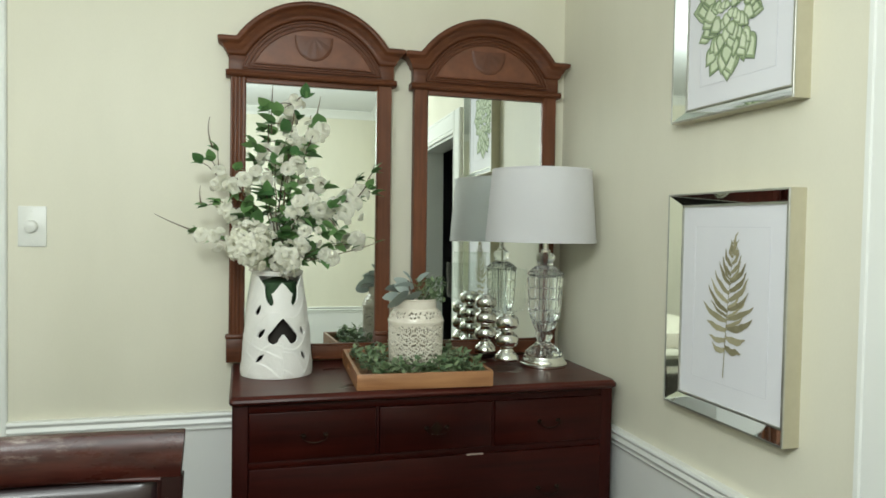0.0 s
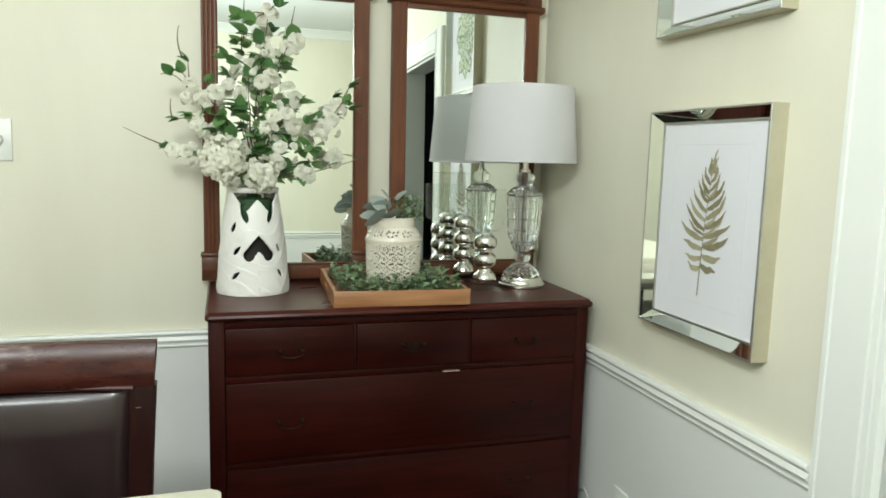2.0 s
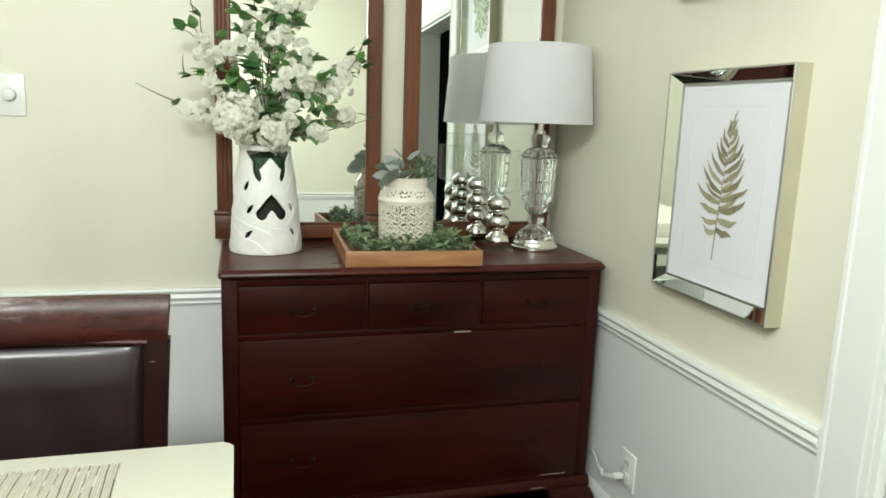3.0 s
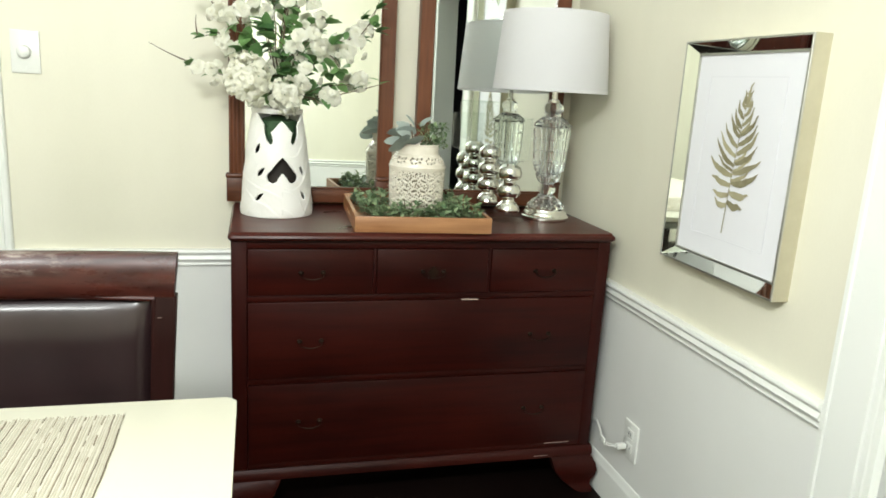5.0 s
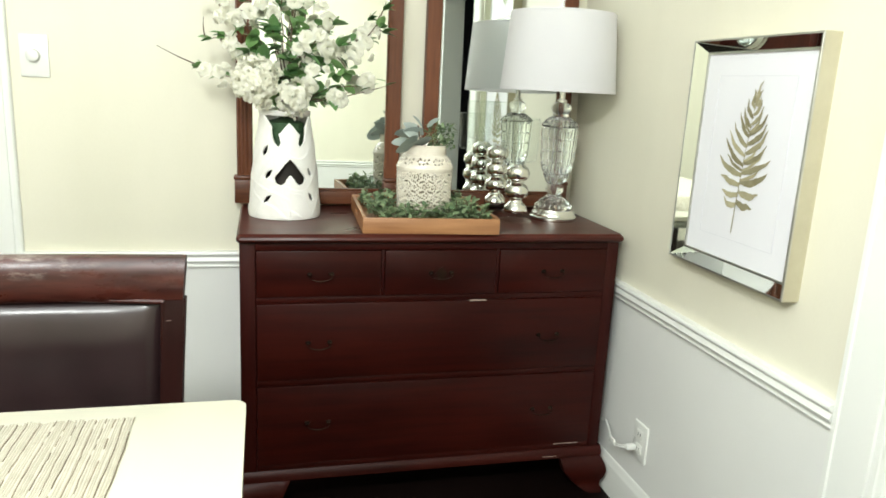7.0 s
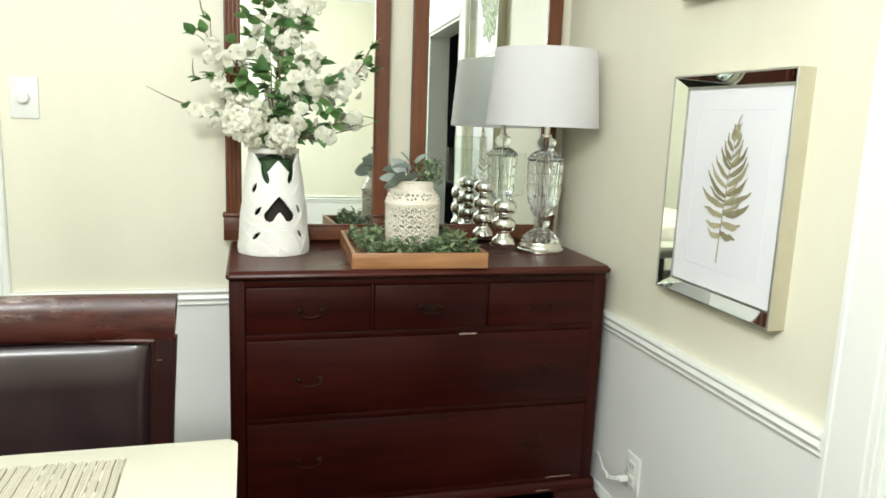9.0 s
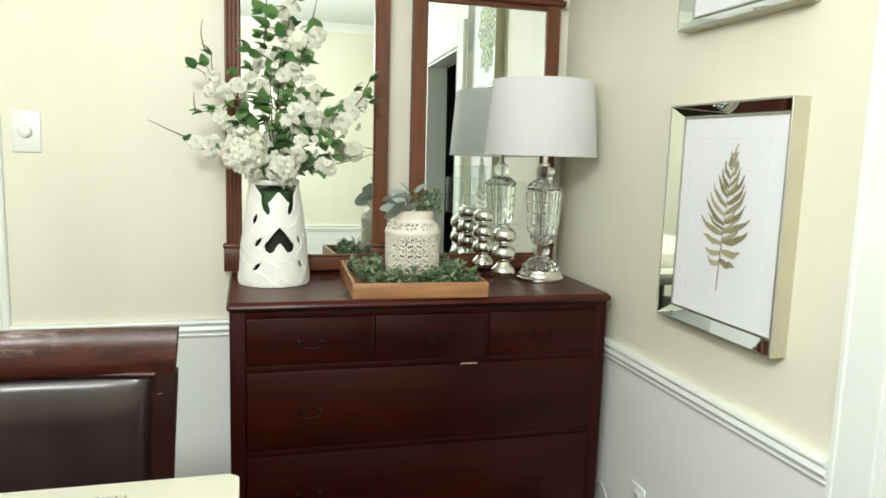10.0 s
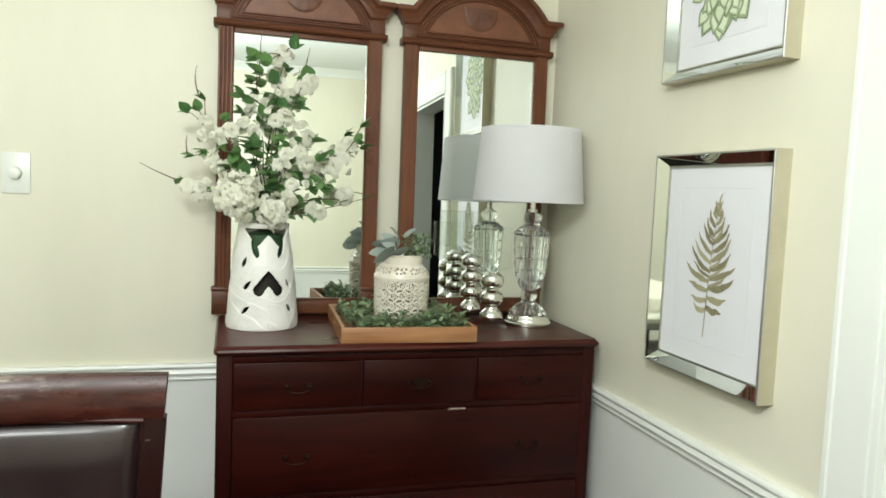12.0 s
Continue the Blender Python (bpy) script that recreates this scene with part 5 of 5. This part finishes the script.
DEEP = 0.0054
zz = []
for k in range(rows):
    a = k / rows
    zz += [(a + f / rows, o) for f, o in ((0.03, 0.0), (0.11, 0.75), (0.24, 1.0), (0.50, 1.0), (0.76, 1.0), (0.89, 0.75), (0.97, 0.0))]
ringl = []
for t, o in zz:
    r = body_r(t)
    z = zs0 + (zs1 - zs0) * t
    ring = []
    for i in range(nseg):
        a0 = 2 * math.pi * i / nseg
        for da, k in ((0.03, 0.0), (0.07, 0.8), (0.13, 1.0), (0.50, 1.0), (0.56, 0.8), (0.60, 0.0)):
            rr_ = r - DEEP + DEEP * o * k
            ring.append(bm.verts.new((rr_ * math.cos(a0 + da), rr_ * math.sin(a0 + da), z)))
    ringl.append(ring)
m_ = len(ringl[0])
for a, b in zip(ringl, ringl[1:]):
    for i in range(m_):
        bm.faces.new((a[i], a[(i + 1) % m_], b[(i + 1) % m_], b[i]))
bm.faces.new(ringl[0][::-1])
bm.faces.new(ringl[-1])
lathe(bm, [(0.0, zs0 + 0.02)] + [(max(0.004, body_r(t) - 0.0120), zs0 + (zs1 - zs0) * t) for t in np.linspace(0.12, 0.93, 16)] + [(0.0, zs1 - 0.012)], 36)
part("crystal_body", bm, CRYSTAL, lamp, "block-cut clear crystal body", 10)
bm = bmesh.new()
lathe(bm, [(0.0, 0.3255), (0.026, 0.3255), (0.024, 0.332), (0.027, 0.338), (0.031, 0.346), (0.030, 0.356), (0.024, 0.363), (0.016, 0.366), (0.0, 0.3665)], 24)
part("upper_knop", bm, CRYSTAL, lamp)
bm = bmesh.new()
lathe(bm, [(0.0, 0.367), (0.016, 0.367), (0.016, 0.374), (0.009, 0.377), (0.009, 0.405), (0.015, 0.408), (0.015, 0.445), (0.0, 0.446)], 20)
part("socket", bm, CHROME, lamp)
bm = bmesh.new()
tube(bm, [(0.0, 0.0, 0.446), (-0.021, 0.0, 0.628)], 0.002, 6)
for a in (0, 120, 240):
    tube(bm, [(-0.021, 0.0, 0.616), (-0.021 + 0.155 * math.cos(radians(a)), 0.155 * math.sin(radians(a)), 0.626)], 0.0015, 6)
part("harp", bm, CHROME, lamp)
bm = bmesh.new()
S0, S1, R0, R1 = 0.400, 0.630, 0.1765, 0.158
lathe(bm, [(R0, S0), (R0 + 0.0008, S0 + 0.004), (R1 + 0.0008, S1 - 0.004), (R1, S1), (R1 - 0.0022, S1), (R1 - 0.003, S1 - 0.005), (R0 - 0.003, S0 + 0.005), (R0 - 0.0022, S0), (R0, S0)], 72)
part("shade", bm, SHADE, lamp, "plain white linen drum shade").location.x = -0.0195
for rr, z in ((R0 + 0.0009, S0 + 0.003), (R1 + 0.0009, S1 - 0.003)):
    bm = bmesh.new()
    lathe(bm, [(rr - 0.001, z - 0.004), (rr + 0.0007, z - 0.003), (rr + 0.0007, z + 0.003), (rr - 0.001, z + 0.004)], 72)
    part("shade_trim", bm, SHADE, lamp).location.x = -0.0195


# mercury glass hurricane holders
def hurricane(at, beads, hgt, glass_h, label):
    h = thing("candle_holder", at, label, "candle holder", "hurricane holders")
    bm = bmesh.new()
    lathe(bm, [(0.0, 0.0), (0.052, 0.0), (0.054, 0.002), (0.053, 0.0045), (0.040, 0.007), (0.024, 0.012), (0.017, 0.019), (0.016, 0.0255), (0.0, 0.026)], 40)
    part("foot", bm, THIN, h, "clear glass foot").visible_shadow = False
    # low bell on a clear neck, then squat beads with waists between
    prof = [(0.0, 0.0265), (0.026, 0.0270), (0.0345, 0.0285), (0.0372, 0.033), (0.0368, 0.039), (0.0335, 0.047), (0.027, 0.055), (0.0205, 0.061), (0.0190, 0.064)]
    z = 0.064
    for k in range(beads):
        prof += [(0.0188, z + 0.002), (0.0195, z + 0.0065)]
        for s in range(1, 12):
            a = math.pi * s / 12
            prof.append((0.0205 + 0.0160 * math.sin(a) ** 0.85, z + 0.008 + (hgt - 0.0135) * (1 - math.cos(a)) / 2))
        z += hgt
        prof.append((0.0190, z))
    prof += [(0.0, z + 0.001)]
    bm = bmesh.new()
    lathe(bm, prof, 40)
    part("beaded_stem", bm, MERCURY, h, "silver mercury glass beaded stem")
    bm = bmesh.new()
    t = 0.0018
    prof = [(0.0, z + 0.0015), (0.021, z + 0.0015), (0.024, z + 0.006), (0.044, z + 0.0105), (0.0535, z + 0.014), (0.0555, z + 0.020), (0.0575, z + glass_h),
            (0.0575 - t * 0.5, z + glass_h + 0.0008), (0.0575 - t, z + glass_h), (0.0574 - t, z + glass_h - 0.004)]
    lathe(bm, prof, 48)
    cup = part("glass_cup", bm, THIN, h, "clear glass cup")
    cup.visible_shadow = False
    return h


hurricane((-0.311, -0.292, T), 2, 0.0560, 0.140, "short silver beaded candle holder with glass cup")
hurricane((-0.327, -0.135, T), 3, 0.0520, 0.138, "taller silver beaded candle holder with glass cup")


# ---- flower arrangement in the vase ----
bouquet = thing("flower_arrangement", (-1.004, -0.205, T + 0.28), "artificial white blossom branches and hydrangea in vase", "flowers")
BASE = Vector((-1.004, -0.205, T + 0.28))
rb = random.Random(11)


def petal(bm, base, out, nrm, L, W, cup, curl):
    """A rounded, cupped petal: 3 across, 4 along."""
    side = nrm.cross(out).normalized()
    rows = []
    ruff = [rb.uniform(-0.20, 0.20) for _ in range(3)]
    for i in range(5):
        t = i / 4
        w = W * (0.25 + 0.75 * math.sin(math.pi * min(1.0, 0.12 + 0.66 * t))) * (1.0 if i < 4 else 0.72)
        h = cup * t * (1.0 - 0.55 * t) - curl * t * t * t
        row = []
        for j, u in enumerate((-1, 0, 1)):
            row.append(bm.verts.new(base + out * L * (t - (0.10 if u and i == 4 else 0.0)) + side * w * u
                                    + nrm * L * (h + 0.22 * abs(u) * math.sin(math.pi * t) + (ruff[j] if i > 2 else 0.0))))
        rows.append(row)
    for ra, rc in zip(rows, rows[1:]):
        for j in range(2):
            bm.faces.new((ra[j], ra[j + 1], rc[j + 1], rc[j]))


def rose(bm, c, nrm, r):
    """One full blossom: three rings of petals opening outwards."""
    u = nrm.orthogonal().normalized()
    v = nrm.cross(u)
    for ring, (n, L, lift, cup) in enumerate(((6, 1.0, 0.05, 0.45), (6, 0.86, 0.55, 0.55), (5, 0.66, 1.2, 0.55), (4, 0.46, 2.2, 0.4))):
        for q in range(n):
            b = 2 * math.pi * (q + 0.5 * ring) / n + rb.uniform(-0.25, 0.25)
            out = u * math.cos(b) + v * math.sin(b)
            tilt = lift * rb.uniform(0.75, 1.25)
            d_ = (out + nrm * tilt).normalized()
            n_ = (nrm - out * tilt).normalized()
            petal(bm, c + out * r * 0.06, d_, n_, r * L * rb.uniform(0.9, 1.15), r * L * rb.uniform(0.58, 0.74), cup, rb.uniform(0.1, 0.5))


def hydrangea(bm, c, r):
    n = int((r / 0.0088) ** 2 * 2.5)
    for k in range(n):
        a = k * 2.399963
        cz = 1 - 2 * (k + 0.5) / n
        rad = math.sqrt(max(0.0, 1 - cz * cz))
        nrm = Vector((rad * math.cos(a), rad * math.sin(a), cz))
        lump = 1.0 + 0.45 * noise.noise(nrm * 1.5 + c * 17)
        p = c + nrm * r * lump * rb.uniform(0.80, 1.15)
        nn = (nrm + Vector((rb.uniform(-0.6, 0.6), rb.uniform(-0.6, 0.6), rb.uniform(-0.4, 0.5)))).normalized()
        u = nn.orthogonal().normalized()
        v = nn.cross(u)
        ph = rb.uniform(0, 1.6)
        for q in range(4):
            b = ph + math.pi / 2 * q
            out = u * math.cos(b) + v * math.sin(b)
            petal(bm, p, (out + nn * 0.25).normalized(), (nn - out * 0.25).normalized(), rb.uniform(0.0125, 0.0195), rb.uniform(0.0070, 0.0105), rb.uniform(0.1, 0.5), rb.uniform(0.0, 0.6))


def blossom_stem(tip, lean, r0=0.0028, r1=0.0012):
    foot = Vector((rb.uniform(-0.03, 0.03), rb.uniform(-0.03, 0.03), -0.22))
    tipv = Vector(tip)
    mouth = Vector((tipv.x * 0.12, tipv.y * 0.12, 0.03))
    ctrl = Vector((tipv.x * lean, tipv.y * lean, 0.03 + tipv.z * 0.62))
    pts = [foot] + bez(mouth, ctrl, tipv, 9)
    for p in pts[2:-1]:
        p += Vector((rb.uniform(-1, 1), rb.uniform(-1, 1), rb.uniform(-1, 1))) * 0.004
    bm = bmesh.new()
    tube(bm, pts, [r0 + (r1 - r0) * i / (len(pts) - 1) for i in range(len(pts))], 6)
    part("branch", bm, STEM, bouquet)
    return pts


CLUSTERS = [(-0.963, -0.20, 1.639, 0.021), (-0.909, -0.24, 1.554, 0.028), (-0.966, -0.22, 1.551, 0.024), (-1.022, -0.16, 1.495, 0.034),
            (-0.979, -0.25, 1.452, 0.027), (-1.174, -0.20, 1.410, 0.029), (-1.129, -0.24, 1.398, 0.027), (-1.053, -0.14, 1.417, 0.034),
            (-0.899, -0.22, 1.408, 0.034), (-1.151, -0.20, 1.329, 0.026), (-0.923, -0.26, 1.350, 0.037), (-0.873, -0.20, 1.309, 0.026),
            (-0.806, -0.20, 1.338, 0.038), (-0.758, -0.17, 1.381, 0.028), (-1.092, -0.29, 1.230, 0.057), (-0.985, -0.270, 1.182, 0.039),
            (-1.199, -0.22, 1.241, 0.030), (-0.930, -0.26, 1.252, 0.034), (-0.858, -0.24, 1.185, 0.019), (-0.770, -0.20, 1.229, 0.018),
            (-0.964, -0.24, 1.294, 0.030), (-1.114, -0.16, 1.314, 0.026), (-1.022, -0.15, 1.277, 0.033)]
for x, y, z, r in CLUSTERS:
    c = Vector((x, y, z)) - BASE
    bm = bmesh.new()
    big = r > 0.0385
    if big:
        hydrangea(bm, c, r)
    else:
        for k in range(3):      # loose single florets round the cluster
            dv = Vector((rb.uniform(-1, 1), rb.uniform(-0.8, 0.6), rb.uniform(-1.1, 0.9))).normalized()
            rose(bm, c + dv * r * rb.uniform(1.0, 1.4), (dv + Vector((0, -0.6, 0.2))).normalized(), rb.uniform(0.009, 0.014))
        count = max(2, int(round((r / 0.0225) ** 2)))
        turn = rb.uniform(0, 6.28)
        for k in range(count):
            b = turn + 2.399963 * k
            off = r * (0.35 + 0.75 * (k / count) ** 0.5)
            nv = Vector((math.cos(b), rb.uniform(-0.9, 0.3), 0.9 * math.sin(b)))
            rose(bm, c + Vector((math.cos(b) * off, rb.uniform(-0.5, 0.6) * r, math.sin(b) * off)), (nv * 0.7 + Vector((0, -0.7, 0.25))).normalized(), rb.uniform(0.0195, 0.0260))
    part("hydrangea_head" if big else "blossom", bm, PETAL, bouquet, "loose white hydrangea head" if big else "", 180)
    pts = blossom_stem(c * 0.985, 0.35)
    # leaves along the branch
    for k in range(8 if not big else 4):
        i = rb.randint(4, len(pts) - 2)
        dv = Vector((rb.uniform(-1, 1) + 2.0 * c.x, rb.uniform(-1, 0.6), rb.uniform(-0.5, 0.9)))
        leaf_object("leaf", bouquet, LEAF, pts[i], dv, rb.uniform(0.034, 0.055), rb.uniform(0.0115, 0.0175), kind=rb.randint(0, 1), roll=rb.uniform(-0.8, 0.8))

LEAVES = [(-0.937, 1.675), (-1.053, 1.632), (-1.044, 1.591), (-1.016, 1.618), (-1.090, 1.525), (-1.071, 1.506), (-1.124, 1.453), (-1.189, 1.511), (-1.201, 1.479),
          (-1.236, 1.471), (-1.249, 1.262), (-1.225, 1.337), (-1.191, 1.352), (-1.069, 1.307), (-0.993, 1.267), (-0.857, 1.398), (-0.845, 1.352), (-0.717, 1.463),
          (-0.709, 1.391), (-0.735, 1.414), (-0.993, 1.571), (-0.919, 1.510), (-0.897, 1.591), (-0.826, 1.276), (-1.041, 1.350), (-1.009, 1.294), (-1.104, 1.348), (-0.963, 1.385)]
for x, z in LEAVES:
    inner_ = -1.12 < x < -0.80
    c = Vector((x, -0.25 if inner_ else -0.21, z)) - BASE
    near = min((Vector(q[:3]) - BASE for q in CLUSTERS), key=lambda q: (q - c).length)
    out = (c - near * 0.8)
    dv = Vector((out.x + rb.uniform(-0.06, 0.06), -0.05, out.z + rb.uniform(-0.04, 0.02)))
    L, W = rb.uniform(0.046, 0.064), rb.uniform(0.0145, 0.0205)
    if not inner_:
        L, W = L * 0.82, W * 0.78
    dn = dv.normalized()
    bm = bmesh.new()
    tube(bm, bez(near, (near + c) / 2 + Vector((0, 0, 0.012)), c - dn * L * 0.45, 5), [0.0016, 0.0015, 0.0014, 0.0013, 0.0012, 0.001], 5)
    part("leaf_stalk", bm, STEM, bouquet)
    leaf_object("leaf", bouquet, LEAF, c - dn * L * 0.5, dv, L, W, kind=rb.randint(0, 1), roll=rb.uniform(-0.5, 0.9))
    for q in range(3):
        d2 = Vector((dv.x + rb.uniform(-0.09, 0.09), rb.uniform(-0.08, 0.05), dv.z + rb.uniform(-0.09, 0.06)))
        leaf_object("leaf", bouquet, LEAF, c - dn * L * 0.5, d2, L * rb.uniform(0.5, 0.85), W * 0.75, kind=rb.randint(0, 1), roll=rb.uniform(-0.8, 0.8))
# bare twig ends
for a, m, b in (((-1.249, 1.262), (-1.29, 1.275), (-1.352, 1.307)), ((-1.195, 1.50), (-1.215, 1.55), (-1.203, 1.589)), ((-1.030, 1.55), (-1.032, 1.64), (-1.026, 1.712)),
                ((-0.905, 1.58), (-0.895, 1.63), (-0.888, 1.667)), ((-1.201, 1.479), (-1.225, 1.455), (-1.242, 1.485)), ((-1.225, 1.337), (-1.232, 1.36), (-1.228, 1.39)),
                ((-0.95, 1.17), (-0.83, 1.19), (-0.701, 1.234)), ((-0.806, 1.338), (-0.74, 1.39), (-0.722, 1.47))):
    bm = bmesh.new()
    tube(bm, bez(*(Vector((p[0], -0.205, p[1])) - BASE for p in (a, m, b)), 7), [0.0021, 0.002, 0.0019, 0.0017, 0.0015, 0.0012, 0.001, 0.0008], 6)
    part("twig", bm, STEM, bouquet)
for x, z in ((-0.745, 1.247), (-0.715, 1.230), (-0.79, 1.21)):
    leaf_object("leaf", bouquet, LEAF, Vector((x, -0.205, z)) - BASE, (0.6, -0.3, rb.uniform(-0.2, 0.6)), 0.035, 0.012)
